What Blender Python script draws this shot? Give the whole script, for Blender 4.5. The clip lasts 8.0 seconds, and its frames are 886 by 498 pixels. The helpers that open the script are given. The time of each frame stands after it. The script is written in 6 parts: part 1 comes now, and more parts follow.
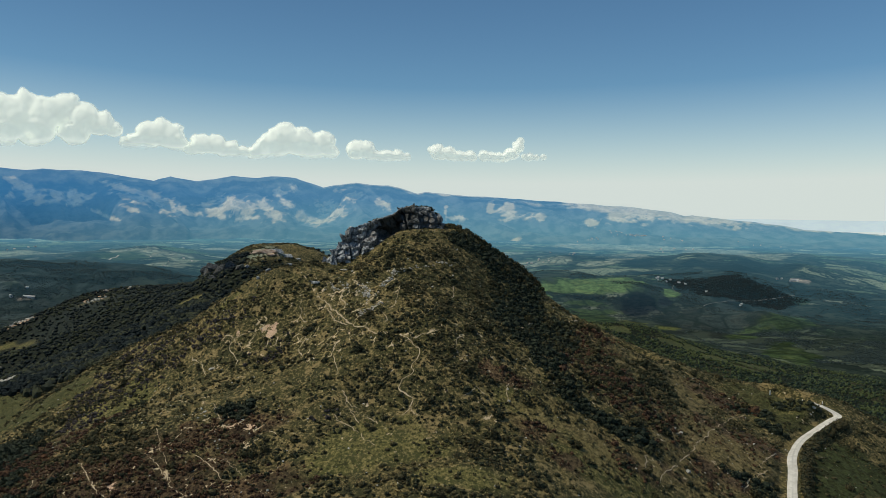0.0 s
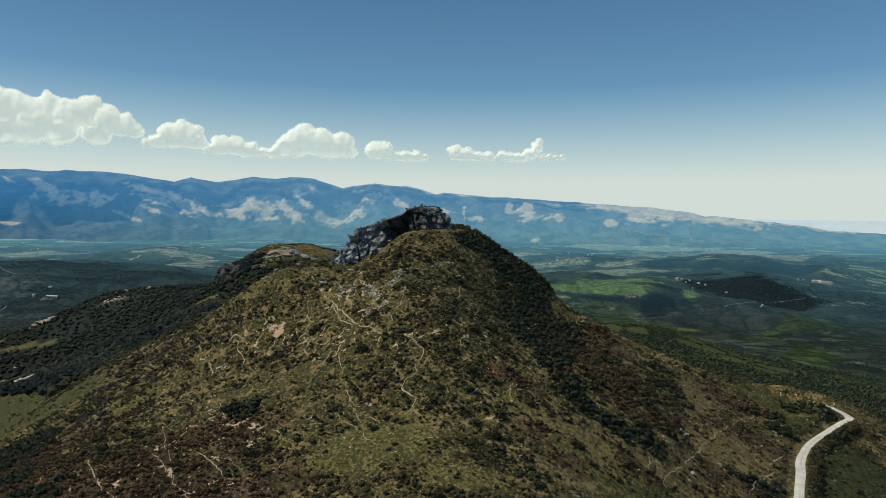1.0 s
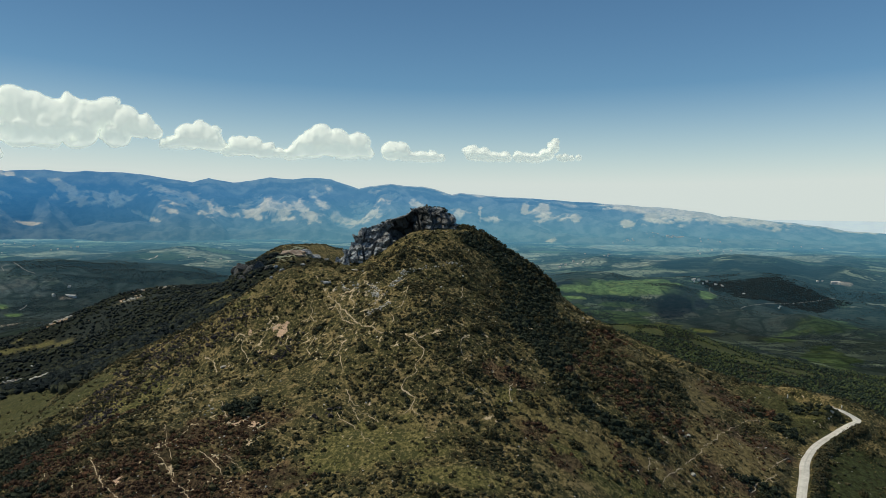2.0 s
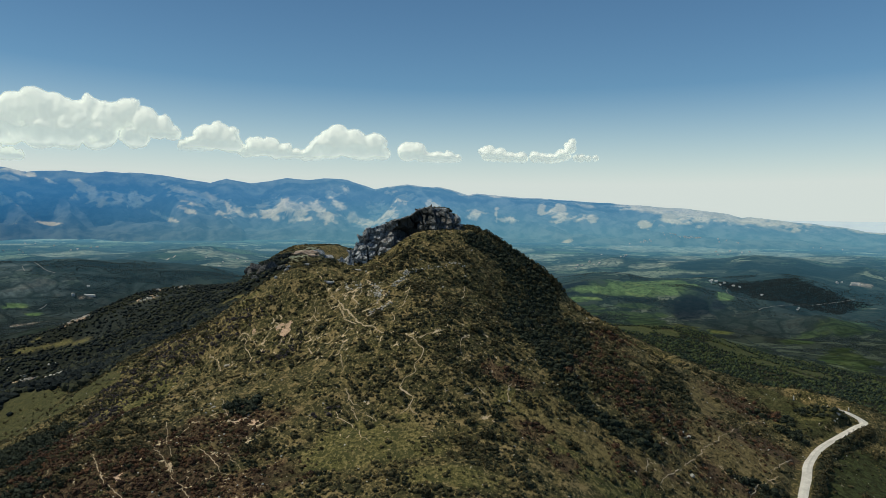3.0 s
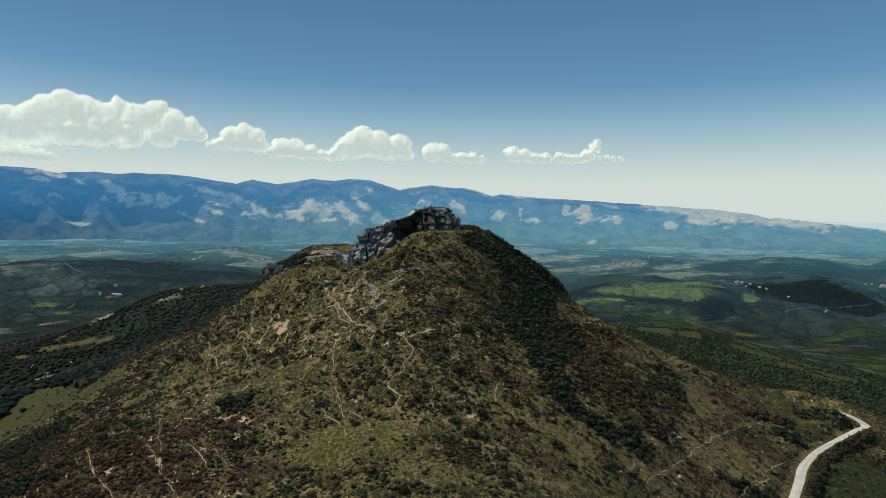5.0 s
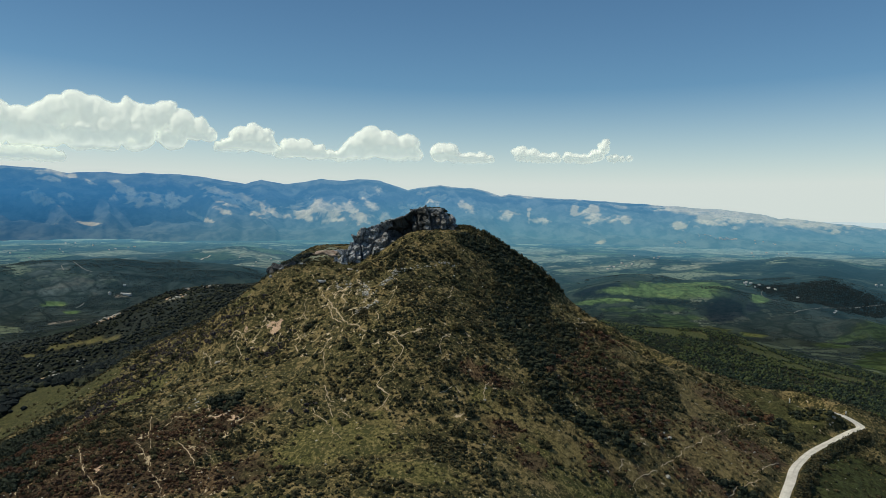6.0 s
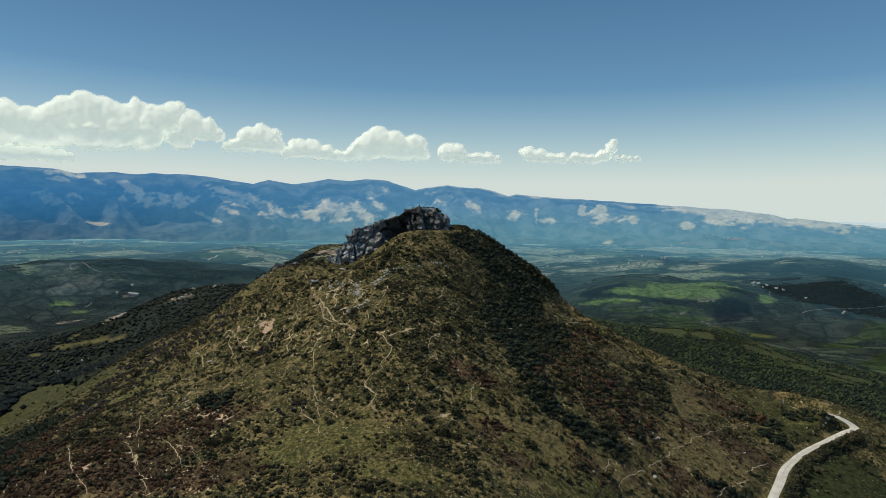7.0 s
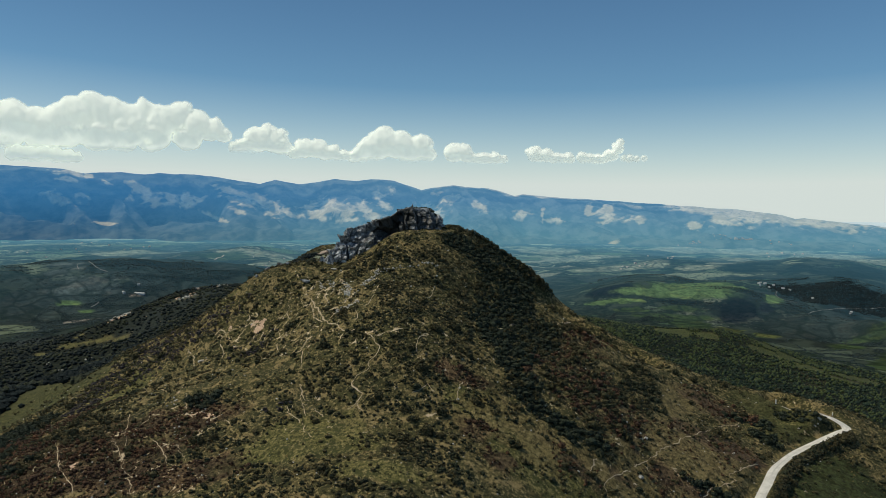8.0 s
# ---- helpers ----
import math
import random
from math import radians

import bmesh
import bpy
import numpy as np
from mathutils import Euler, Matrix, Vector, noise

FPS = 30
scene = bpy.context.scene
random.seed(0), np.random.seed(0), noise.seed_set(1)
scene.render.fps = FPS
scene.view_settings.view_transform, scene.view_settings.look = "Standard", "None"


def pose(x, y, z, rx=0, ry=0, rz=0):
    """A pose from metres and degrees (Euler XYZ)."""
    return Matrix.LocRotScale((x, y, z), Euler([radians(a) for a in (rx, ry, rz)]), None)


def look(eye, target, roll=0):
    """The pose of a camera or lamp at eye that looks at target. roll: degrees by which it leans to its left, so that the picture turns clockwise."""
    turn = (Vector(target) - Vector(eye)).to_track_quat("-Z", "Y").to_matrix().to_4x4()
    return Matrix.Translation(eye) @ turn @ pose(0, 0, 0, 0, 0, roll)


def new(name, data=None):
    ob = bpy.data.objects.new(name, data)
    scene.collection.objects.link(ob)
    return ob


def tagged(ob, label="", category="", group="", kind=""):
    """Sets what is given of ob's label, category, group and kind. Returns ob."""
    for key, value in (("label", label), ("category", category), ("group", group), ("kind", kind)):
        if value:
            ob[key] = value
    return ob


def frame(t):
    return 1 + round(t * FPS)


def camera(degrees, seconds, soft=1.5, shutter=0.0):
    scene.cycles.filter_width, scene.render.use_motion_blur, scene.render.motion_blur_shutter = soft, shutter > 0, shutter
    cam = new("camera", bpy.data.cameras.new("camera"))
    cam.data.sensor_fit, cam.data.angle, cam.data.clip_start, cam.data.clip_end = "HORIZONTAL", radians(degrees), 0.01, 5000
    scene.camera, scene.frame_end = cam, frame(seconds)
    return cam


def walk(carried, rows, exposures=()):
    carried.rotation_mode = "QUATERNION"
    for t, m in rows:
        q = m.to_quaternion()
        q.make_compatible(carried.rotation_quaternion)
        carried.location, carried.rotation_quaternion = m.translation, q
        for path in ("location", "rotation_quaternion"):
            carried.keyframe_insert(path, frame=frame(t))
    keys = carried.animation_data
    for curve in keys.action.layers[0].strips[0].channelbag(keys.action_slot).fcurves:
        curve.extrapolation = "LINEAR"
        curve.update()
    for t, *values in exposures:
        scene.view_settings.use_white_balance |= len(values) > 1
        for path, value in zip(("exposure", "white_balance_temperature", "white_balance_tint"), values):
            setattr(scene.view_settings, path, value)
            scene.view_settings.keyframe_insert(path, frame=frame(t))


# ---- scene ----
import collections

cam = camera(59.14, 8.0, soft=0.45)
# seconds, x, y, z, yaw, pitch, roll: a level sideways flight past the hill
PATH = [
    (0.0, 0.000, 0.000, 300.00, -0.031, -2.680, 0.800),
    (0.5, 1.855, -0.186, 300.00, 0.675, -2.667, 0.785),
    (1.0, 3.763, -0.367, 300.00, 1.370, -2.658, 0.770),
    (1.5, 5.716, -0.536, 300.00, 1.972, -2.649, 0.770),
    (3.0, 12.127, -1.212, 299.99, 3.832, -2.616, 0.815),
    (3.5, 14.334, -1.452, 299.99, 4.399, -2.610, 0.818),
    (4.0, 16.591, -1.678, 299.99, 4.921, -2.605, 0.825),
    (4.5, 18.850, -1.865, 299.99, 5.336, -2.596, 0.830),
    (6.0, 26.040, -1.907, 300.00, 6.373, -2.596, 0.870),
    (6.5, 28.506, -1.796, 300.02, 6.679, -2.597, 0.870),
    (7.0, 31.000, -1.683, 300.07, 6.967, -2.602, 0.864),
    (7.5, 33.474, -1.564, 300.12, 7.234, -2.606, 0.857),
    (8.0, 35.971, -1.435, 300.18, 7.489, -2.616, 0.857),
]
LOOK = (-0.68, 6420.0, 2.0)  # stops, kelvin, tint
walk(cam, [(t, pose(x, y, z, 0, 0, yaw) @ pose(0, 0, 0, 90 + pitch) @ pose(0, 0, 0, 0, 0, roll)) for t, x, y, z, yaw, pitch, roll in PATH], exposures=[(0.0, *LOOK), (8.0, *LOOK)])

# ---- world, sun, exposure ----
SUN_AZ, SUN_EL = -84.0, 56.0  # degrees from +y towards +x; over the horizon
world = bpy.data.worlds.new("sky")
scene.world = world
world.use_nodes = True
wn = world.node_tree
wn.nodes.clear()
sky = wn.nodes.new("ShaderNodeTexSky")
sky.sky_type = "NISHITA"
sky.sun_disc = False
sky.sun_elevation, sky.sun_rotation = radians(SUN_EL), radians(SUN_AZ)
sky.altitude, sky.air_density, sky.dust_density, sky.ozone_density = 400.0, 0.85, 0.03, 4.0
mirror_sky = wn.nodes.new("ShaderNodeTexSky")  # second sky with the sun mirrored, added to even out left and right
mirror_sky.sky_type, mirror_sky.sun_disc = "NISHITA", False
mirror_sky.sun_elevation, mirror_sky.sun_rotation = radians(SUN_EL), radians(-SUN_AZ)
mirror_sky.altitude, mirror_sky.air_density, mirror_sky.dust_density, mirror_sky.ozone_density = 400.0, 0.85, 0.03, 4.0
w_even = wn.nodes.new("ShaderNodeMix")
w_even.data_type = "RGBA"
w_even.inputs[0].default_value = 0.55
wn.links.new(sky.outputs["Color"], w_even.inputs[6])
wn.links.new(mirror_sky.outputs["Color"], w_even.inputs[7])
w_bg = wn.nodes.new("ShaderNodeBackground")
w_bg.inputs["Strength"].default_value = 1.25
w_out = wn.nodes.new("ShaderNodeOutputWorld")
# deeper blue overhead, and a neutral pale haze where the sky itself grows pale towards the horizon
w_dim = wn.nodes.new("ShaderNodeVectorMath")
w_dim.operation = "SCALE"
w_dim.inputs["Scale"].default_value = 0.12
w_deep = wn.nodes.new("ShaderNodeGamma")
w_deep.inputs["Gamma"].default_value = 1.22
w_split = wn.nodes.new("ShaderNodeSeparateColor")
w_pale = wn.nodes.new("ShaderNodeMapRange")
w_pale.inputs["From Min"].default_value, w_pale.inputs["From Max"].default_value = 0.26, 0.60
w_mix = wn.nodes.new("ShaderNodeMix")
w_mix.data_type = "RGBA"
w_mix.inputs[7].default_value = (0.86, 0.90, 0.88, 1)
wn.links.new(w_even.outputs[2], w_dim.inputs[0])
wn.links.new(w_dim.outputs["Vector"], w_deep.inputs["Color"])
wn.links.new(w_dim.outputs["Vector"], w_split.inputs["Color"])
wn.links.new(w_split.outputs["Red"], w_pale.inputs["Value"])
wn.links.new(w_pale.outputs["Result"], w_mix.inputs[0])
w_tint = wn.nodes.new("ShaderNodeMix")
w_tint.data_type, w_tint.blend_type = "RGBA", "MULTIPLY"
w_tint.inputs[0].default_value = 1.0
w_tint.inputs[7].default_value = (0.99, 1.04, 0.93, 1)
wn.links.new(w_deep.outputs["Color"], w_tint.inputs[6])
wn.links.new(w_tint.outputs[2], w_mix.inputs[6])
wn.links.new(w_mix.outputs[2], w_bg.inputs["Color"])
wn.links.new(w_bg.outputs["Background"], w_out.inputs["Surface"])
sun_data = bpy.data.lights.new("sun", "SUN")
sun_data.energy, sun_data.angle, sun_data.color = 4.7, radians(0.53), (1.0, 0.90, 0.76)
sun = new("sun", sun_data)
_a, _e = radians(SUN_AZ), radians(SUN_EL)
SUN_DIR = Vector((math.sin(_a) * math.cos(_e), math.cos(_a) * math.cos(_e), math.sin(_e)))
sun.matrix_world = look(SUN_DIR * 900 + Vector((0, 250, 250)), (0, 250, 250))


# ---- noise on arrays ----
def _hash(ix, iy, seed):
    n = (ix.astype(np.int64) * 374761393 + iy.astype(np.int64) * 668265263 + seed * 144665) & 0x7FFFFFFF
    n = ((n ^ (n >> 13)) * 1274126177) & 0x7FFFFFFF
    return ((n ^ (n >> 16)) & 0xFFFF) / 65535.0


def vnoise(x, y, seed=0):
    """Smooth value noise, -1 to 1, of unit cell size."""
    ix, iy = np.floor(x), np.floor(y)
    fx, fy = x - ix, y - iy
    fx, fy = fx * fx * fx * (fx * (fx * 6 - 15) + 10), fy * fy * fy * (fy * (fy * 6 - 15) + 10)
    a, b = _hash(ix, iy, seed), _hash(ix + 1, iy, seed)
    c, d = _hash(ix, iy + 1, seed), _hash(ix + 1, iy + 1, seed)
    return 2 * ((a + (b - a) * fx) * (1 - fy) + (c + (d - c) * fx) * fy) - 1


def fbm(x, y, size, octaves=4, seed=0, gain=0.5):
    total, amp, norm = 0.0, 1.0, 0.0
    for k in range(octaves):
        s = 2.03**k / size
        total = total + amp * vnoise(x * s + 17.3 * k, y * s - 9.1 * k, seed + k)
        norm, amp = norm + amp, amp * gain
    return total / norm


def step(a, b, v):
    t = np.clip((v - a) / (b - a), 0, 1)
    return t * t * (3 - 2 * t)


def oval(x, y, cx, cy, rx, ry, turn=0.0, seed=3, ragged=0.35):
    """1 inside a ragged oval patch, 0 outside."""
    c, s = math.cos(radians(turn)), math.sin(radians(turn))
    u, v = ((x - cx) * c + (y - cy) * s) / rx, (-(x - cx) * s + (y - cy) * c) / ry
    d = np.sqrt(u * u + v * v) + ragged * fbm(x, y, 0.6 * min(rx, ry) + 1, 3, seed)
    return 1 - step(0.75, 1.1, d)


# ---- the lie of the land: mounds and hollows of x, y, spread, height over the valley ----
VALLEY = 22.0
SPURS = [
    (0, 240, 360, 224.2), (-280, 1080, 360, 187.9), (560, 1360, 360, 16.3), (280, 640, 180, -20.7), (-560, 920, 180, -20.6),
    (140, 1060, 180, -25.9), (280, 1340, 180, 33.1), (-210, 420, 90, -12.8), (70, 490, 90, -33.9), (70, 700, 90, -29.0),
    (-350, 700, 90, -18.7), (350, 350, 90, -17.8), (-140, 560, 90, 29.5), (-140, 700, 90, 99.3), (210, 490, 90, -30.3),
    (-70, 630, 90, -54.8), (-350, 490, 90, -8.4), (-210, 630, 90, -32.2),
]
KNOBS = [
    (0, 300, 45, 39.0), (120, 180, 45, -11.7), (-160, 180, 45, -14.1), (160, 380, 45, -19.5), (-200, 260, 45, -24.1), (40, 380, 45, -21.4),
    (-10, 210, 22, 18.4), (-50, 250, 22, 26.8), (70, 310, 22, -8.2), (130, 270, 22, 10.3), (10, 150, 22, 4.8), (30, 210, 22, 7.5),
    (-110, 270, 22, 6.4), (70, 150, 22, -12.6), (-10, 250, 22, 24.3), (130, 310, 22, -12.2), (90, 250, 22, -6.1), (-70, 210, 22, -4.0),
]
DIPS = [
    (-30, 270, 22, -23.1), (150, 230, 22, -6.3), (-10, 290, 22, 8.5), (-30, 230, 22, -9.5), (10, 230, 22, -8.4), (-70, 190, 22, 6.0),
    (70, 270, 22, 5.7), (-10, 130, 22, 1.7), (-16, 258.5, 5.5, 2.6), (-29, 247.5, 5, -2.2), (-22, 247.5, 5, -2.2), (-18, 253, 4, -1.2), (-36, 246, 5, -1.0),
]
FAR_HILLS = [
    (-472, 856, 60, -26), (-700, 1200, 300, 21), (-260, 700, 60, -9), (828, 2864, 300, 26), (100, 900, 60, -13), (870, 2045, 60, 30),
    (760, 2005, 60, -22), (354, 1365, 60, 18), (-213, 538, 60, 5), (-242, 432, 60, -3), (714, 1562, 300, -12), (807, 2310, 110, 15),
    (571, 2586, 60, -19), (200, 1000, 60, 7), (-125, 770, 60, 6), (-80, 700, 60, -13), (930, 2470, 100, 50), (-380, 930, 110, -9), (-640, 1010, 110, -15),
]
# low hills of the valley: a broad western one with fields, eastern ones in a chain
WEST_HILL = [(-1545, 1925, 170, 56), (-1467, 2011, 170, 20), (-1377, 2098, 170, 18), (-1290, 2177, 170, 45), (-1170, 2244, 170, 47), (-1033, 2289, 170, 30), (-893, 2295, 150, 31), (-768, 2288, 130, 40)]
EAST_HILLS = [(277, 2465, 120, 55), (406, 2508, 120, 17), (524, 2487, 120, 20), (613, 2426, 110, 47), (454, 2966, 90, 28), (574, 2946, 90, 15), (706, 2815, 120, 10), (845, 2830, 120, 21), (984, 2785, 120, 16), (1097, 2690, 120, 12), (1195, 2648, 120, 18), (1302, 2598, 120, 24), (-1218, 2787, 120, 13), (-1106, 2888, 120, 21), (-968, 2938, 120, 20)]
# the wooded ridge to the west, raised and lowered to fit its skyline from the camera
WEST_RIDGE = [(-790, 1168, 100, -16), (-741, 1166, 100, -14), (-701, 1178, 100, -7), (-651, 1172, 100, -1), (-601, 1165, 100, -9), (-548, 1151, 100, -19), (-469, 1077, 100, 14), (-442, 1112, 100, 12), (-401, 1117, 100, 4), (-371, 1131, 100, -25), (-342, 1119, 100, -16)]
# the hill's eastern shoulder falls away in a step, shaped to fit its skyline from the camera
SHOULDER = [(28.4, 285.0, 7.0, 1.9), (33.5, 282.3, 7.0, 3.4), (36.5, 281.4, 7.0, -11.7), (40.2, 277.4, 7.0, -13.8), (45.7, 272.2, 7.0, -4.6), (50.5, 271.6, 7.0, -6.6), (54.9, 267.9, 7.0, -4.8), (60.2, 271.0, 7.0, -14.5), (64.9, 269.8, 7.0, -7.9), (22.1, 280.2, 7.0, -12.7)]
ROAD = [(80.5, 175), (87.7, 190.8), (93.0, 202.5), (96.9, 211.7), (102.1, 221.6), (106.7, 228.9), (112.1, 235.5), (119.9, 242.9), (126.5, 248.7), (128.9, 250.2), (128.6, 251.9), (126.9, 253.8), (124.2, 255.8), (119, 259), (112, 266)]


def curve_points(pts, step_m):
    """A smooth line through the points, in even small steps."""
    p = np.array(pts, float)
    p = np.vstack([2 * p[0] - p[1], p, 2 * p[-1] - p[-2]])
    out = []
    for i in range(1, len(p) - 2):
        n = max(2, int(np.linalg.norm(p[i + 1] - p[i]) / step_m))
        for k in range(n):
            t = k / n
            out.append(0.5 * (2 * p[i] + (p[i + 1] - p[i - 1]) * t + (2 * p[i - 1] - 5 * p[i] + 4 * p[i + 1] - p[i + 2]) * t * t + (3 * p[i] - p[i - 1] - 3 * p[i + 1] + p[i + 2]) * t**3))
    out.append(p[-2])
    return np.array(out)


ROAD_LINE = curve_points(ROAD, 1.5)


def land(x, y):
    """The smooth height of the land."""
    z = np.full(np.shape(x), VALLEY)
    for cx, cy, s, hgt in (*SPURS, *KNOBS, *DIPS, *FAR_HILLS, *WEST_RIDGE, *SHOULDER):
        z = z + hgt * np.exp(-((x - cx) ** 2 + (y - cy) ** 2) / (2 * s * s))
    # the plain climbs towards the range, which stands nearer here than in truth
    r = np.hypot(x - 18, y)
    rt = 2500 + np.maximum(r - 2500, 0) * 3.7
    z = np.where(r > 2500, 300 - (300 - z) * r / rt, z)
    for cx, cy, s, hgt in (*WEST_HILL, *EAST_HILLS):
        z = z + hgt * np.exp(-((x - cx) ** 2 + (y - cy) ** 2) / (2 * s * s))
    return z


def rough(x, y):
    r = np.hypot(x - 18, y)
    near = 1 - step(420, 800, r)
    z = near * (1.0 * fbm(x, y, 16, 3, 5) + 0.35 * fbm(x, y, 3.0, 3, 6))
    z = z + (1 - near) * (5.0 * fbm(x, y, 120, 4, 7) * (1 - 0.75 * step(1500, 2500, r)) + (9.0 + 20.0 * step(2300, 3000, r)) * step(1500, 2600, r) * (1 - step(3300, 3800, r)) * fbm(x, y, 430, 4, 8))
    z = z + 13.0 * step(1600, 1950, r) * (1 - step(2900, 3500, r)) * fbm(x, y, 190, 4, 10)
    # limestone ledges on the knoll
    k = np.exp(-((x + 165) ** 2 + (y - 690) ** 2) / (2 * 45.0**2))
    return z + k * 5.0 * fbm(x, y, 22, 3, 9)


def road_way(x, y):
    """Distance to the road's middle line and its height there, near the road only."""
    d = np.full(np.shape(x), 99.0)
    zr = np.zeros(np.shape(x))
    m = (x > 70) & (x < 150) & (y > 165) & (y < 285)
    if np.any(m):
        dx = x[m][:, None] - ROAD_LINE[:, 0]
        dy = y[m][:, None] - ROAD_LINE[:, 1]
        q = dx * dx + dy * dy
        i = q.argmin(1)
        d[m] = np.sqrt(q[np.arange(len(i)), i])
        way = np.gradient(ROAD_LINE, axis=0)
        size = np.linalg.norm(way, axis=1)
        ahead = (dx[np.arange(len(i)), i] * way[i, 0] + dy[np.arange(len(i)), i] * way[i, 1]) / size[i] ** 2
        zr[m] = ROAD_Z[i] + np.clip(ahead, -0.6, 0.6) * np.gradient(ROAD_Z)[i]
    return d, zr


def ground(x, y):
    x, y = np.asarray(x, float), np.asarray(y, float)
    z = land(x, y) + rough(x, y)
    d, zr = road_way(x, y)
    w = 1 - step(2.3, 5.5, d)
    bank = 2.6 * np.exp(-((x - 119.5) ** 2 + (y - 250.5) ** 2) / (2 * 3.6**2))
    return (z + bank) * (1 - w) + zr * w


_rz = land(ROAD_LINE[:, 0], ROAD_LINE[:, 1])
for _ in range(6):
    _rz[1:-1] = (_rz[:-2] + _rz[1:-1] + _rz[2:]) / 3
_rz -= 3.0 * step(0, 7, ROAD_LINE[:, 1] - 254.6)  # the road drops away past the bend
ROAD_Z = _rz


# ---- land cover: ragged ovals of x, y, half width, half depth, turn ----
OPEN_GRASS = ((109.1, 209.9, 10, 13, -24), (118, 222, 8, 14, -24), (-150, 262, 12, 22, 33), (-170, 280, 18, 20, 33), (30, 156, 11, 5, -4), (-182.3, 308.3, 15.0, 47.8, 33), (-123.1, 247.1, 12.6, 11.8, 29), (-205, 330, 20, 40, 33), (-14.2, 160.5, 13.6, 9.1, 11), (5.0, 148.1, 10.8, 3.8, 4), (-5.2, 165.5, 7.5, 3.8, 7), (-45.1, 191.6, 14.2, 9.5, 18), (-32.5, 194.2, 8.9, 3.4, 14), (33.5, 174.3, 6.6, 5.8, -6), (74.2, 204.6, 8.0, 9.0, -16), (76.5, 238.1, 6.4, 16.5, -14), (111.9, 253.2, 14.0, 12.1, -21), (49.5, 178.7, 6.2, 4.2, -10))
HEATH_SCRUB = ((42.3, 221.6, 9.0, 24.6, -7), (49.7, 207.2, 10.1, 17.3, -9), (64.7, 229.8, 6.9, 17.6, -12), (43.9, 185.3, 8.4, 4.9, -8), (44.8, 245.0, 5.4, 10.3, -7), (56.8, 197.6, 6.0, 5.8, -12))
FLANK_SCRUB = ((-91.4, 237.9, 11.6, 23.8, 24), (-99.2, 227.3, 10.4, 17.4, 27), (-71.4, 234.3, 8.3, 9.8, 21), (-82.7, 239.5, 9.5, 14.2, 23), (-61.2, 230.8, 7.1, 6.4, 19), (-47.4, 214.1, 9.9, 7.2, 17))
UPPER_SCRUB = ((-6.7, 224.2, 14.8, 14.0, 6), (-18.4, 235.3, 10.4, 7.6, 8), (7.2, 211.5, 9.3, 13.9, 3), (-7.7, 232.7, 11.9, 8.9, 5), (1.0, 206.6, 13.6, 17.7, 4), (9.0, 196.0, 11.5, 8.9, 2), (-6.0, 188.3, 8.4, 5.2, 6))
EAST_SCRUB = ((114.5, 250.8, 8.0, 2.8, -21), (101.2, 234.8, 5.2, 3.6, -20), (101.2, 244.6, 4.2, 4.7, -19), (93.4, 244.0, 3.8, 3.2, -17), (123.1, 250.9, 2.4, 1.0, -23), (17.5, 294.2, 3.4, 29.6, -1), (23.4, 290.3, 4.2, 32.6, -2), (28.5, 288.7, 3.8, 32.9, -3), (30.6, 258.8, 2.3, 3.6, -4))
DENSE_SCRUB = ((-70, 158.8, 22, 12, 29), (-95, 178, 18, 16, 30), (-0.7, 196.2, 14.5, 12.0, 5), (-18.5, 182.6, 11.7, 7.2, 11), (0.2, 179.9, 14.8, 8.1, 5), (12.3, 160.9, 9.1, 10.4, 2), (-14.9, 212.8, 14.1, 10.6, 8), (6.1, 233.4, 10.2, 16.0, 3), (-83.3, 181.4, 14.0, 19.4, 29), (-82.6, 165.3, 16.1, 15.5, 31), (-47.6, 181.9, 7.2, 7.4, 19), (-19.4, 142.6, 14.8, 3.3, 14), (8.7, 142.1, 7.7, 1.6, 3), (-38.7, 163.8, 7.9, 9.5, 19), (-47.5, 151.1, 10.1, 5.0, 23))
THICKETS = ((-90, 160, 8, 6, 30), (-100, 174, 6, 6, 30), (17.1, 254.5, 7.4, 10.7, 0), (25.5, 253.8, 6.5, 15.9, -2), (19.5, 228.4, 6.0, 14.0, 0), (24.5, 218.7, 7.4, 17.0, -1), (28.6, 204.9, 5.0, 13.0, -3), (32.4, 194.4, 3.8, 5.4, -5), (34.5, 188.7, 3.0, 3.4, -5), (26.8, 238.1, 8.7, 13.7, -2), (33.3, 230.9, 6.8, 15.7, -4), (6.7, 257.7, 6.5, 6.8, 2), (42.5, 185.4, 3.5, 3.3, -8), (48.0, 186.3, 3.5, 3.0, -10), (38.8, 188.6, 2.8, 2.7, -7), (-115.4, 203.9, 10.1, 19.3, 33), (-47.7, 182.2, 5.5, 5.0, 19), (76.6, 188.6, 6.0, 2.5, -18))
HEATH = ((-100, 185, 22, 16, 30), (-60, 150, 22, 12, 25), (-38, 150, 14, 8, 20), (-44, 176, 10, 7, 20), (-55.1, 166.1, 11.6, 11.4, 23), (-71.0, 158.8, 16.6, 11.1, 29), (-90.0, 164.1, 8.9, 13.0, 33), (-49.3, 167.9, 5.4, 9.2, 21), (15.4, 189.1, 7.0, 4.3, 0), (21.4, 172.6, 5.2, 5.3, -2), (40.5, 219.8, 7.3, 20.5, -6), (48.5, 208.9, 9.4, 18.3, -9), (50.4, 247.1, 7.3, 11.4, -8), (58.0, 203.5, 7.7, 11.4, -11), (87.2, 246.5, 11.4, 10.2, -16), (76.1, 206.3, 11.3, 8.4, -16), (64.4, 187.4, 13.2, 6.2, -14), (89.4, 215.8, 8.5, 8.7, -19), (43.7, 174.4, 8.0, 4.9, -9), (27.9, 164.5, 5.0, 3.8, -4))
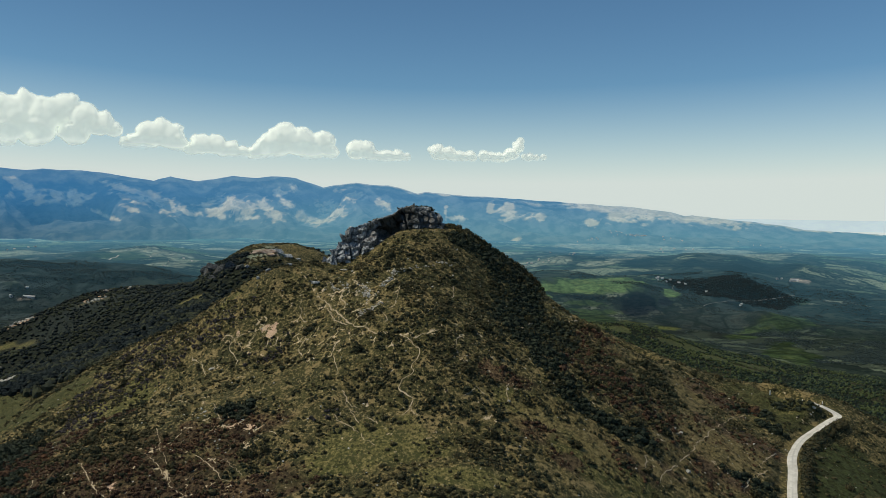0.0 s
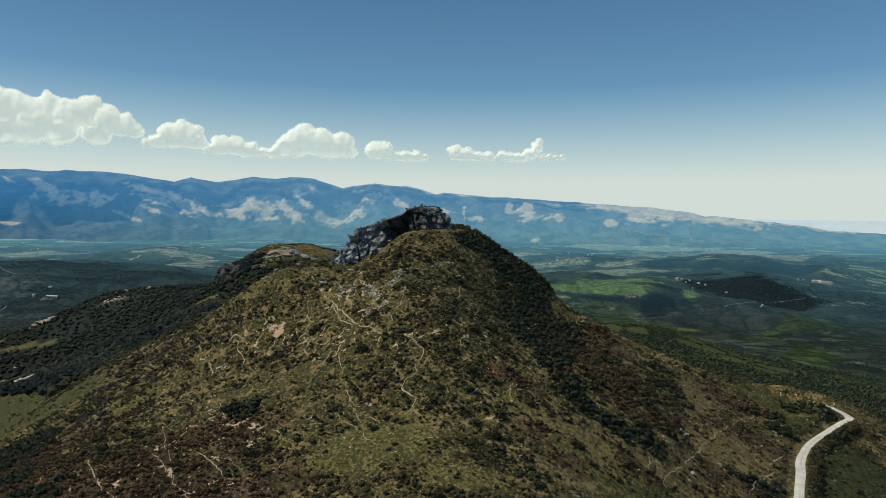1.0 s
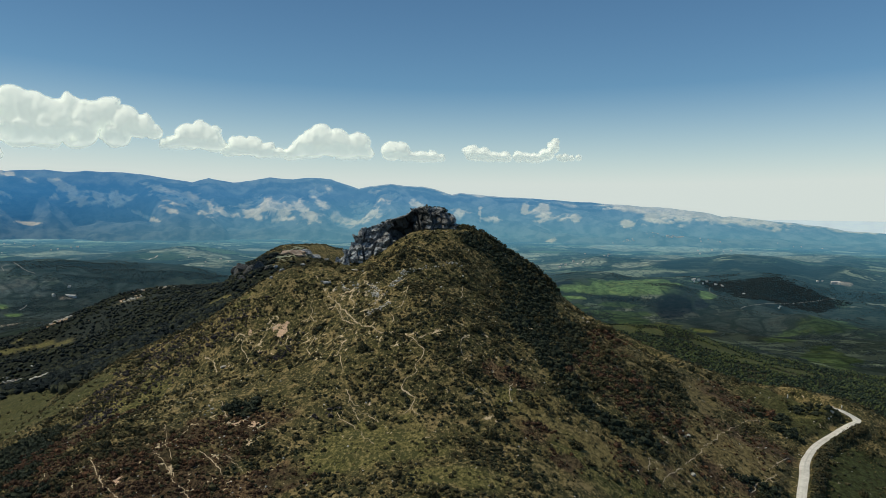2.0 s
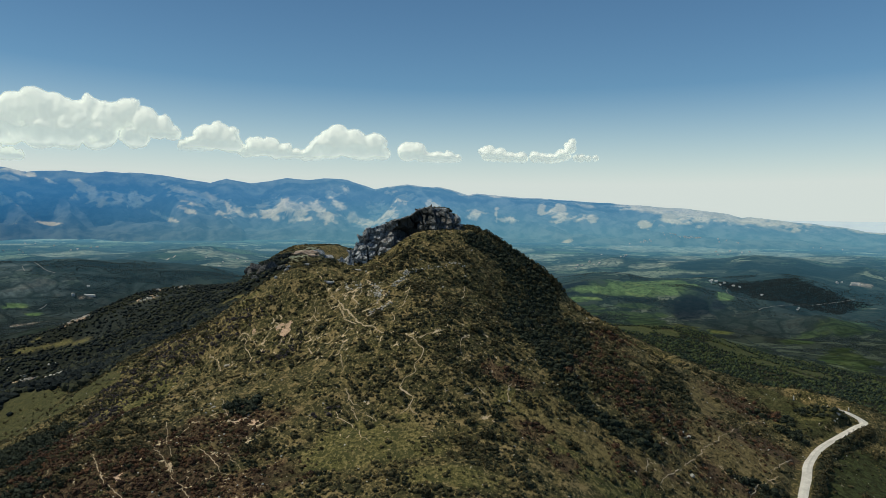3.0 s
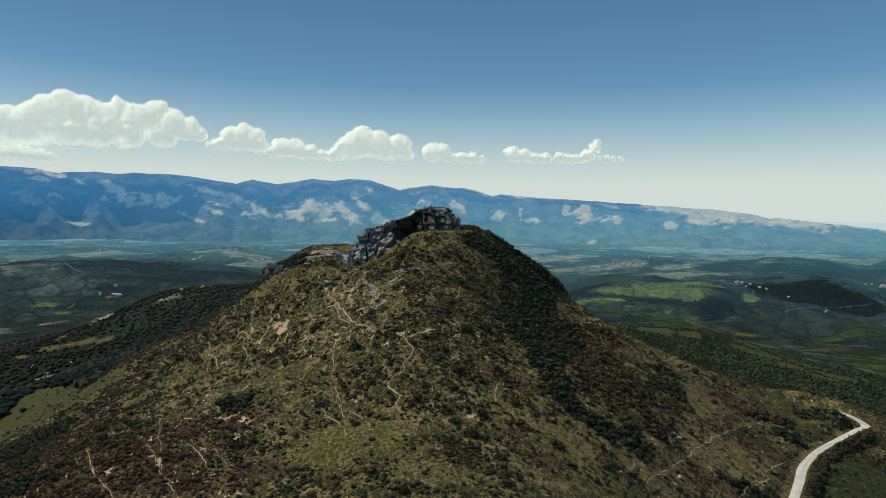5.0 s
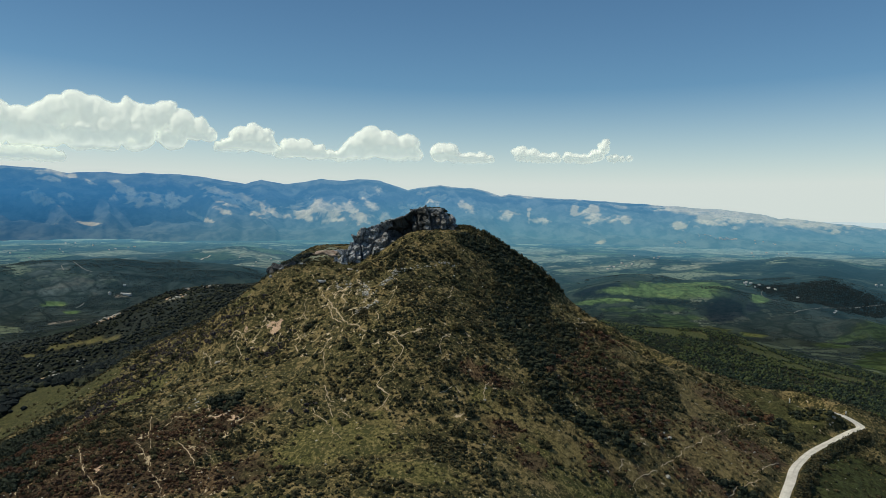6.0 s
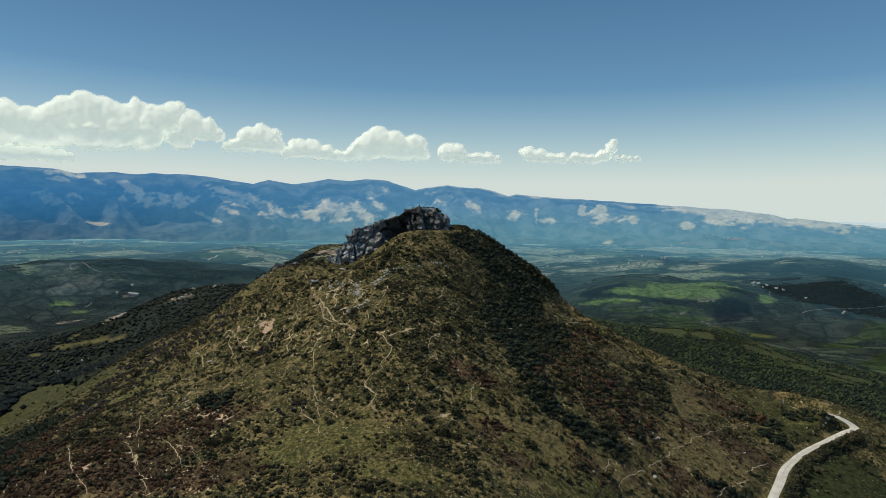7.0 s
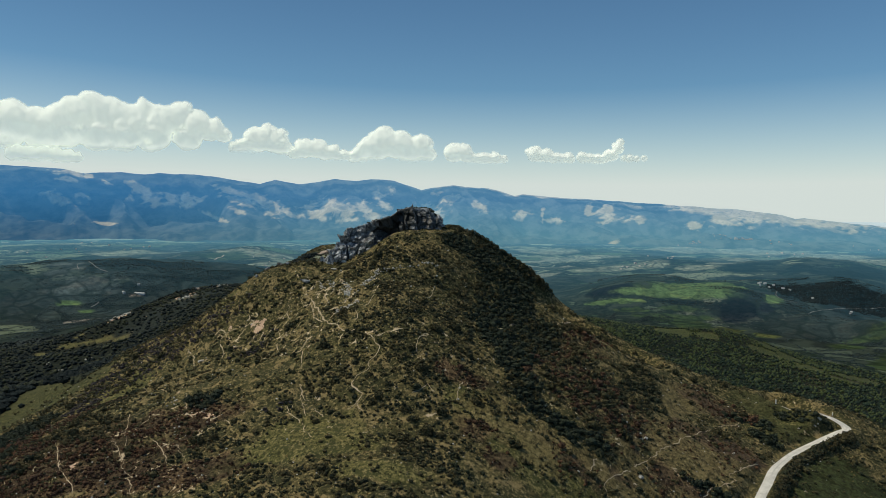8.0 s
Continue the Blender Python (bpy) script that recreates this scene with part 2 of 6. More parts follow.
GREY_SCRUB = ((-69.7, 233.5, 7.3, 5.3, 20), (-95.8, 247.8, 7.0, 14.2, 24), (-107.2, 241.2, 6.4, 8.3, 27), (-81.4, 220.4, 3.6, 4.3, 24), (-77.8, 225.5, 3.6, 3.4, 23), (-27.7, 175.2, 4.1, 2.4, 14), (-97.1, 209.8, 7.1, 13.4, 28))
GREEN_TURF = ((-150, 262, 12, 22, 33), (-170, 280, 18, 20, 33), (36, 168, 14, 9, -6), (-14.2, 160.5, 14.8, 9.3, 11), (6.1, 147.9, 11.3, 3.9, 4), (-22.2, 153.5, 10.9, 3.0, 14), (-182.3, 308.3, 15.0, 47.8, 33), (-123.1, 247.1, 12.6, 11.8, 29), (110.0, 247.8, 11.8, 15.6, -21), (102.5, 207.3, 10.2, 10.4, -22), (113.3, 212.5, 10.6, 13.5, -24), (-65.6, 241.0, 4.1, 1.7, 19), (-90.5, 216.9, 10.8, 13.8, 26), (20.9, 182.0, 10.9, 5.2, -1))
FAR_TURF = ((-201, 620, 22, 9, 0), (-534, 874, 15.2, 14.4, 32), (-518, 885, 6.8, 10.3, 31), (-498, 890, 13.6, 12.4, 30), (-472, 884, 13.3, 10.3, 29), (-548, 916, 6.3, 8.2, 32), (-542, 830, 7.3, 14.1, 34), (242, 1320, 30, 40, -10), (301, 1314, 20, 22, -12), (405, 1345, 26, 30, -17), (425, 1290, 22, 30, -18), (438, 1230, 28, 22, -19), (470, 1190, 22, 16, -19), (254, 1320, 24, 22, -10), (383, 1288, 26, 24, -15), (504, 1235, 26, 24, -21))


def patches(x, y, ovals, seed, ragged=0.5):
    out = np.zeros(np.shape(x))
    for cx, cy, rx, ry, turn in ovals:
        near = (np.abs(x - cx) < 2.2 * (rx + ry)) & (np.abs(y - cy) < 2.2 * (rx + ry))
        if np.any(near):
            out[near] = np.maximum(out[near], oval(x[near], y[near], cx, cy, rx, ry, turn, seed, ragged))
    return out


def cover(x, y):
    """Shares of heath, green turf, bare soil and scrub floor at each place."""
    heath = patches(x, y, HEATH, 11, 0.6) * (1 - 0.5 * step(15, 30, x)) * step(-0.6, -0.1, fbm(x, y, 7, 3, 12))
    turf = np.maximum(patches(x, y, GREEN_TURF, 13), patches(x, y, FAR_TURF, 13))
    bare = np.zeros(np.shape(x))
    for cx, cy, rx, ry, turn in ((-50.5, 224, 1.4, 1.2, 0), (-60.8, 224.5, 2.6, 1.6, 0), (-47, 176.4, 1.8, 1.0, 20), (-43, 174.5, 1.6, 0.9, 0), (-67, 158, 1.2, 2, 0), (-152, 683, 9, 5, 0), (-270, 470, 12, 10, 30), (-262, 464, 8, 6, 0), (-538, 975, 26, 16, 0), (-448, 1043, 18, 9, 0), (-420, 1048, 14, 6, 0), (-362, 588, 9, 6, 0), (-592, 1080, 34, 10, 25), (-439, 976, 14, 4, 10), (-372, 630, 12, 7, 30), (-384, 640, 10, 6, 10), (-394, 628, 7, 4, 0), (-432, 995, 12, 5, 20), (-450, 985, 5, 8, 0)):
        bare = np.maximum(bare, oval(x, y, cx, cy, rx, ry, turn, 17, 0.8))
    bare = bare * step(-0.35, 0.0, fbm(x, y, 2.2, 3, 18))
    bare = np.maximum(bare, oval(x, y, -48.5, 221.8, 1.4, 2.6, 0, 17, 0.9))
    r = np.hypot(x - 18, y)
    far = step(330, 420, r)
    left = far * step(-1900, -1550, -r)
    dry = np.maximum(oval(x, y, -140, 722, 62, 50, 0, 15, 0.35), oval(x, y, -172, 676, 18, 10, 0, 16, 0.4))
    for cx, cy, rx, ry in ((-378, 633, 22, 10), (-270, 468, 20, 13), (-360, 586, 15, 10), (-590, 1080, 36, 12), (-430, 968, 22, 10)):
        dry = np.maximum(dry, oval(x, y, cx, cy, rx, ry, 0, 16, 0.5))
    glade = np.maximum(turf, dry)
    turf = np.maximum(turf, 0.4 * step(430, 640, r) * step(-60, 120, x)) * (1 - 0.7 * dry)
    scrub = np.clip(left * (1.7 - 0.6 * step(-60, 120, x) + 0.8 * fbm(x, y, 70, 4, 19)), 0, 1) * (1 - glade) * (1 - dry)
    d, _ = road_way(x, y)
    turf = np.where(d < 9, turf * step(2.5, 6, d), turf)
    return heath, turf, bare, scrub, glade


# ---- node helpers ----
def shader(name, roughness=0.9, specular=0.2):
    m = bpy.data.materials.new(name)
    m.use_nodes = True
    b = m.node_tree.nodes["Principled BSDF"]
    b.inputs["Roughness"].default_value = roughness
    b.inputs["Specular IOR Level"].default_value = specular
    return m, m.node_tree, b


def add(nt, kind, ins=(), **props):
    n = nt.nodes.new(kind)
    for key, value in props.items():
        setattr(n, key, value)
    for key, value in ins:
        if hasattr(value, "is_output"):
            nt.links.new(value, n.inputs[key])
        else:
            n.inputs[key].default_value = value
    return n


def place(nt):
    return add(nt, "ShaderNodeNewGeometry").outputs["Position"]


def grain(nt, scale, detail=5.0, at=None, rough_=0.6):
    return add(nt, "ShaderNodeTexNoise", (("Vector", at or place(nt)), ("Scale", scale), ("Detail", detail), ("Roughness", rough_))).outputs["Fac"]


def ramp(nt, fac, lo, hi):
    return add(nt, "ShaderNodeMapRange", (("Value", fac), ("From Min", lo), ("From Max", hi)), clamp=True).outputs["Result"]


def blend(nt, fac, a, b):
    n = add(nt, "ShaderNodeMix", data_type="RGBA")
    for key, value in ((0, fac), (6, a), (7, b)):
        if hasattr(value, "is_output"):
            nt.links.new(value, n.inputs[key])
        elif key:
            n.inputs[key].default_value = (*value, 1) if len(value) == 3 else value
        else:
            n.inputs[key].default_value = value
    return n.outputs[2]


def relief(nt, b, height, strength=0.5, distance=0.2):
    bump = add(nt, "ShaderNodeBump", (("Height", height), ("Strength", strength), ("Distance", distance)))
    nt.links.new(bump.outputs["Normal"], b.inputs["Normal"])


def math_node(nt, op, a, b):
    return add(nt, "ShaderNodeMath", ((0, a), (1, b)), operation=op).outputs[0]


# ---- materials ----
def ground_material():
    m, nt, b = shader("hill_turf", 0.95, 0.1)
    at = place(nt)
    across = add(nt, "ShaderNodeVectorMath", ((0, at), (1, (1.3, 1.0, 1.3))), operation="MULTIPLY").outputs[0]
    broad, mid, fine, tiny = grain(nt, 0.055, 5, at), grain(nt, 0.22, 6, across), grain(nt, 1.6, 5, at), grain(nt, 4.0, 3, across)
    speck = grain(nt, 0.95, 9, across, 0.78)
    dry = blend(nt, ramp(nt, broad, 0.46, 0.54), (0.076, 0.070, 0.026), (0.148, 0.116, 0.047))
    dry = blend(nt, ramp(nt, mid, 0.47, 0.57), dry, (0.066, 0.062, 0.025))
    dry = blend(nt, ramp(nt, grain(nt, 0.11, 6, at, 0.65), 0.50, 0.58), dry, (0.050, 0.050, 0.021))
    dry = blend(nt, ramp(nt, grain(nt, 0.23, 5, at, 0.6), 0.55, 0.60), dry, (0.24, 0.18, 0.08))
    dry = blend(nt, ramp(nt, speck, 0.475, 0.43), dry, (0.040, 0.039, 0.018))
    dry = blend(nt, ramp(nt, speck, 0.54, 0.57), dry, (0.30, 0.23, 0.105))
    att = add(nt, "ShaderNodeAttribute", attribute_name="cover")
    sep = add(nt, "ShaderNodeSeparateColor", (("Color", att.outputs["Color"]),))
    heath = blend(nt, ramp(nt, mid, 0.40, 0.60), (0.060, 0.036, 0.024), (0.150, 0.092, 0.048))
    heath = blend(nt, ramp(nt, speck, 0.49, 0.44), heath, (0.022, 0.014, 0.010))
    heath = blend(nt, ramp(nt, speck, 0.54, 0.585), heath, (0.22, 0.15, 0.08))
    turf = blend(nt, ramp(nt, broad, 0.35, 0.65), (0.096, 0.098, 0.030), (0.185, 0.160, 0.054))
    turf = blend(nt, ramp(nt, speck, 0.48, 0.45), turf, (0.045, 0.047, 0.018))
    turf = blend(nt, ramp(nt, mid, 0.53, 0.58), turf, (0.070, 0.072, 0.025))
    turf = blend(nt, ramp(nt, speck, 0.53, 0.60), turf, (0.30, 0.24, 0.10))
    soil = blend(nt, ramp(nt, fine, 0.35, 0.7), (0.50, 0.33, 0.21), (0.70, 0.49, 0.34))
    # floor between far trees is near-black: the crowns' shade is in this colour
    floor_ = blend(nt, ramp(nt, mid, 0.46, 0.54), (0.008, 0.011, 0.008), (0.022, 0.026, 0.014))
    col = blend(nt, math_node(nt, "MULTIPLY", sep.outputs["Red"], 0.85), dry, heath)
    col = blend(nt, math_node(nt, "MULTIPLY", sep.outputs["Green"], 0.8), col, turf)
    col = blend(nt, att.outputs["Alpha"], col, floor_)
    own = add(nt, "ShaderNodeAttribute", attribute_name="fields")
    crop = blend(nt, ramp(nt, grain(nt, 0.35, 7, at, 0.7), 0.45, 0.58), own.outputs["Color"], add(nt, "ShaderNodeVectorMath", ((0, own.outputs["Color"]), ("Scale", 0.6)), operation="SCALE").outputs[0])
    crop = blend(nt, ramp(nt, speck, 0.485, 0.43), crop, add(nt, "ShaderNodeVectorMath", ((0, crop), ("Scale", 0.42)), operation="SCALE").outputs[0])
    crop = blend(nt, ramp(nt, speck, 0.53, 0.58), crop, add(nt, "ShaderNodeVectorMath", ((0, crop), ("Scale", 1.35)), operation="SCALE").outputs[0])
    col = blend(nt, own.outputs["Alpha"], col, crop)
    col = blend(nt, ramp(nt, math_node(nt, "ADD", sep.outputs["Blue"], math_node(nt, "MULTIPLY", math_node(nt, "SUBTRACT", fine, 0.5), 3.0)), 0.62, 0.75), col, soil)
    # a net of goat tracks, trodden pale in places
    wander = add(nt, "ShaderNodeTexNoise", (("Vector", at), ("Scale", 0.45), ("Detail", 4.0)))
    there = add(nt, "ShaderNodeVectorMath", ((0, at), (1, add(nt, "ShaderNodeVectorMath", ((0, wander.outputs["Color"]), (1, (5.0, 5.0, 0.0))), operation="MULTIPLY").outputs[0])), operation="ADD").outputs[0]
    there = add(nt, "ShaderNodeVectorMath", ((0, there), (1, (1.0, 0.55, 0.0))), operation="MULTIPLY").outputs[0]
    net = add(nt, "ShaderNodeTexVoronoi", (("Vector", there), ("Scale", 0.24)), feature="DISTANCE_TO_EDGE").outputs["Distance"]
    where = math_node(nt, "ADD", add(nt, "ShaderNodeAttribute", attribute_name="tracks").outputs["Fac"], math_node(nt, "MULTIPLY", math_node(nt, "SUBTRACT", grain(nt, 0.28, 4, at), 0.5), 5.0))
    worn = math_node(nt, "MULTIPLY", ramp(nt, net, 0.034, 0.012), ramp(nt, where, 0.84, 1.05))
    col = blend(nt, worn, col, (0.60, 0.47, 0.30))
    nt.links.new(col, b.inputs["Base Color"])
    relief(nt, b, math_node(nt, "ADD", speck, math_node(nt, "MULTIPLY", tiny, 0.4)), 0.8, 0.35)
    return m


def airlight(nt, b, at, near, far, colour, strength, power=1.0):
    """Puts hazy air into the surface's own emission, more so farther away in plan."""
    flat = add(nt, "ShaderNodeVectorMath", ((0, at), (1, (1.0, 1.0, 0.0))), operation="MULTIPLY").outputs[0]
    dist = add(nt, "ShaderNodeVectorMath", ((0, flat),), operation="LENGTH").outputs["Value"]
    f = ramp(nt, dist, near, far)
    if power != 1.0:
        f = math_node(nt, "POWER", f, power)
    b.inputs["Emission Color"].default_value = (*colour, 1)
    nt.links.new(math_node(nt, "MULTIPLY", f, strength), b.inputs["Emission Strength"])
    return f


def valley_material():
    m, nt, b = shader("far_valley", 1.0, 0.0)
    at = place(nt)
    flat = add(nt, "ShaderNodeVectorMath", ((0, at), (1, (1.0, 1.0, 0.0))), operation="MULTIPLY").outputs[0]
    dist = add(nt, "ShaderNodeVectorMath", ((0, flat),), operation="LENGTH").outputs["Value"]
    # the plain past 2500 m is drawn in towards the eye: its fields shrink with it to fit the camera's view
    past = math_node(nt, "MAXIMUM", math_node(nt, "SUBTRACT", dist, 2500.0), 0.0)
    stretch = math_node(nt, "DIVIDE", math_node(nt, "ADD", dist, math_node(nt, "MULTIPLY", past, 2.7)), dist)
    true = add(nt, "ShaderNodeVectorMath", ((0, flat), ("Scale", stretch)), operation="SCALE").outputs[0]
    warp = add(nt, "ShaderNodeTexNoise", (("Vector", true), ("Scale", 0.0035), ("Detail", 3.0)))
    shift = add(nt, "ShaderNodeVectorMath", ((0, warp.outputs["Color"]), (1, (260.0, 260.0, 0.0))), operation="MULTIPLY").outputs[0]
    there = add(nt, "ShaderNodeVectorMath", ((0, true), (1, shift)), operation="ADD").outputs[0]
    cells = add(nt, "ShaderNodeTexVoronoi", (("Vector", there), ("Scale", 0.0033)))
    edges = add(nt, "ShaderNodeTexVoronoi", (("Vector", there), ("Scale", 0.0033)), feature="DISTANCE_TO_EDGE")
    pick = add(nt, "ShaderNodeSeparateColor", (("Color", cells.outputs["Color"]),))
    broad, mid, fine = grain(nt, 0.0011, 4, true), grain(nt, 0.008, 6, true), grain(nt, 0.06, 7, true, 0.7)
    field = blend(nt, ramp(nt, pick.outputs["Red"], 0.25, 0.75), (0.090, 0.135, 0.075), (0.250, 0.285, 0.185))
    field = blend(nt, ramp(nt, pick.outputs["Green"], 0.80, 0.83), field, (0.24, 0.25, 0.18))
    field = blend(nt, ramp(nt, pick.outputs["Green"], 0.24, 0.20), field, (0.052, 0.060, 0.056))
    field = blend(nt, ramp(nt, fine, 0.53, 0.57), field, (0.020, 0.030, 0.020))
    hedge = math_node(nt, "ADD", edges.outputs["Distance"], math_node(nt, "MULTIPLY", math_node(nt, "SUBTRACT", fine, 0.5), 0.3))
    field = blend(nt, ramp(nt, hedge, 0.065, 0.03), field, (0.014, 0.022, 0.014))
    wood = blend(nt, ramp(nt, fine, 0.45, 0.55), (0.006, 0.010, 0.010), (0.034, 0.042, 0.032))
    wood = blend(nt, ramp(nt, mid, 0.52, 0.57), wood, (0.058, 0.068, 0.050))
    share = math_node(nt, "ADD", math_node(nt, "ADD", mid, broad), math_node(nt, "MULTIPLY", pick.outputs["Blue"], 0.14))
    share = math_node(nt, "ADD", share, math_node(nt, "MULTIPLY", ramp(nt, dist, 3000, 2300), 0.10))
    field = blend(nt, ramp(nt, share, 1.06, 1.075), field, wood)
    # cloud shade over the nearer fields, blended into their colour
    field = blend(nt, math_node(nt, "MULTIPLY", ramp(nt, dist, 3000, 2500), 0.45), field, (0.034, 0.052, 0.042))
    own = add(nt, "ShaderNodeAttribute", attribute_name="fields")
    crop = blend(nt, ramp(nt, fine, 0.42, 0.60), own.outputs["Color"], add(nt, "ShaderNodeVectorMath", ((0, own.outputs["Color"]), ("Scale", 0.48)), operation="SCALE").outputs[0])
    crop = blend(nt, ramp(nt, grain(nt, 0.02, 5, true), 0.52, 0.60), crop, add(nt, "ShaderNodeVectorMath", ((0, crop), (1, (1.35, 1.18, 1.1))), operation="MULTIPLY").outputs[0])
    plots = add(nt, "ShaderNodeTexVoronoi", (("Vector", there), ("Scale", 0.0135)))
    plot = add(nt, "ShaderNodeSeparateColor", (("Color", plots.outputs["Color"]),))
    crop = add(nt, "ShaderNodeVectorMath", ((0, crop), ("Scale", add(nt, "ShaderNodeMapRange", (("Value", plot.outputs["Red"]), ("To Min", 0.7), ("To Max", 1.4))).outputs["Result"])), operation="SCALE").outputs[0]
    rows = add(nt, "ShaderNodeTexVoronoi", (("Vector", there), ("Scale", 0.0135)), feature="DISTANCE_TO_EDGE").outputs["Distance"]
    rows = math_node(nt, "ADD", rows, math_node(nt, "MULTIPLY", math_node(nt, "SUBTRACT", fine, 0.5), 0.35))
    crop = blend(nt, math_node(nt, "MULTIPLY", ramp(nt, rows, 0.10, 0.04), math_node(nt, "MULTIPLY", ramp(nt, own.outputs["Alpha"], 0.93, 0.89), 0.7)), crop, (0.012, 0.019, 0.015))
    edge = math_node(nt, "ADD", own.outputs["Alpha"], math_node(nt, "MULTIPLY", math_node(nt, "SUBTRACT", fine, 0.5), 0.5))
    field = blend(nt, math_node(nt, "MULTIPLY", ramp(nt, edge, 0.25, 0.55), own.outputs["Alpha"]), field, crop)
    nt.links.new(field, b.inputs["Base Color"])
    # haze over the valley is emission on the ground itself
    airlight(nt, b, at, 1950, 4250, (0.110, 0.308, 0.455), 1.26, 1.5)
    relief(nt, b, fine, 0.8, 8.0)
    return m


def range_material():
    m, nt, b = shader("far_range", 1.0, 0.0)
    at = place(nt)
    lean = add(nt, "ShaderNodeMapping", (("Vector", at), ("Rotation", (0.0, radians(35), 0.0)), ("Scale", (1.0, 0.6, 1.5))), vector_type="POINT").outputs["Vector"]
    big, mid, fine = grain(nt, 0.0030, 3, lean, 0.5), grain(nt, 0.013, 6, lean), grain(nt, 0.06, 5, at)
    rock = blend(nt, ramp(nt, mid, 0.44, 0.56), (0.36, 0.285, 0.16), (0.50, 0.40, 0.245))
    rock = blend(nt, ramp(nt, fine, 0.52, 0.66), rock, (0.27, 0.22, 0.14))
    wood = blend(nt, ramp(nt, mid, 0.42, 0.58), (0.030, 0.042, 0.050), (0.080, 0.092, 0.086))
    height = add(nt, "ShaderNodeSeparateXYZ", (("Vector", at),)).outputs["Z"]
    # sunlit patches are painted as pale rock, cloud shadows as woods
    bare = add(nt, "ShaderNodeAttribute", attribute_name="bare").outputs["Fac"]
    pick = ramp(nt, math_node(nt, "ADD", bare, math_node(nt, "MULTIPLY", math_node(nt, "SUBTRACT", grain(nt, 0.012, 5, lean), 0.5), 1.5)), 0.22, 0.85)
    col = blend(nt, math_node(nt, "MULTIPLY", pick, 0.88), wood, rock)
    crest = ramp(nt, math_node(nt, "ADD", height, math_node(nt, "MULTIPLY", mid, 60.0)), 452, 470)
    col = blend(nt, math_node(nt, "MULTIPLY", crest, 0.06), col, rock)
    nt.links.new(col, b.inputs["Base Color"])
    # blue haze is emission on the slopes, dimmed westward for cloud shade
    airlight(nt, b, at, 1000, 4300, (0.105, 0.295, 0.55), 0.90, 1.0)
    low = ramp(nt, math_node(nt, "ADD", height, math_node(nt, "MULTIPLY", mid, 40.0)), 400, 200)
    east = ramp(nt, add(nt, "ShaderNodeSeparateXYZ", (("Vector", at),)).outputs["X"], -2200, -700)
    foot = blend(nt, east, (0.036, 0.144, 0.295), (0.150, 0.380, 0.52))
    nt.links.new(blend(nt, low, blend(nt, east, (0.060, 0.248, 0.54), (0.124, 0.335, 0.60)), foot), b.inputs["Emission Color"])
    relief(nt, b, mid, 0.8, 16.0)
    return m


def sea_material():
    m, nt, b = shader("far_sea", 0.6, 0.2)
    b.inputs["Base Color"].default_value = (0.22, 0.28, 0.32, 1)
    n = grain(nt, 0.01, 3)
    # pale hazy air is put into the sea's own emission
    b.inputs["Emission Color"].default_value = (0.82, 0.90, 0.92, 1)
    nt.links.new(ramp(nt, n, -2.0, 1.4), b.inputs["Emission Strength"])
    return m


def cloud_material():
    m, nt, b = shader("cloud", 1.0, 0.0)
    b.inputs["Base Color"].default_value = (0.62, 0.63, 0.59, 1)
    # clouds glow on their own: sunlight scattered inside them is put into emission
    b.inputs["Emission Color"].default_value = (0.97, 1.0, 0.91, 1)
    b.inputs["Emission Strength"].default_value = 0.74
    lit = add(nt, "ShaderNodeBsdfTranslucent", (("Color", (0.92, 0.94, 0.88, 1)),))
    mix = add(nt, "ShaderNodeMixShader", (("Fac", 0.2), (1, b.outputs[0]), (2, lit.outputs[0])))
    thin = add(nt, "ShaderNodeAttribute", attribute_name="thin").outputs["Fac"]
    gone = thin
    clear = add(nt, "ShaderNodeBsdfTransparent")
    soft_ = add(nt, "ShaderNodeMixShader", (("Fac", math_node(nt, "MINIMUM", gone, 1.0)), (1, mix.outputs[0]), (2, clear.outputs[0])))
    nt.links.new(soft_.outputs[0], nt.nodes["Material Output"].inputs["Surface"])
    return m


def leaf_material(name, dark, mid_, warm, warm_share=0.75, patches=0.05, mixed=0.35):
    m, nt, b = shader(name, 0.85, 0.15)
    geo = add(nt, "ShaderNodeNewGeometry")
    own = add(nt, "ShaderNodeObjectInfo").outputs["Random"]
    isle = add(nt, "ShaderNodeMath", ((0, math_node(nt, "ADD", geo.outputs["Random Per Island"], own)),), operation="FRACT").outputs[0]
    fine = grain(nt, 4.5, 5, geo.outputs["Position"], 0.75)
    patch = grain(nt, patches, 3, geo.outputs["Position"])
    col = blend(nt, isle, dark, mid_)
    col = blend(nt, ramp(nt, math_node(nt, "ADD", math_node(nt, "MULTIPLY", isle, mixed), patch), warm_share, warm_share + 0.12), col, warm)
    col = blend(nt, ramp(nt, fine, 0.50, 0.58), col, tuple(2.0 * c for c in mid_))
    nt.links.new(col, b.inputs["Base Color"])
    relief(nt, b, fine, 1.0, 0.3)
    return m


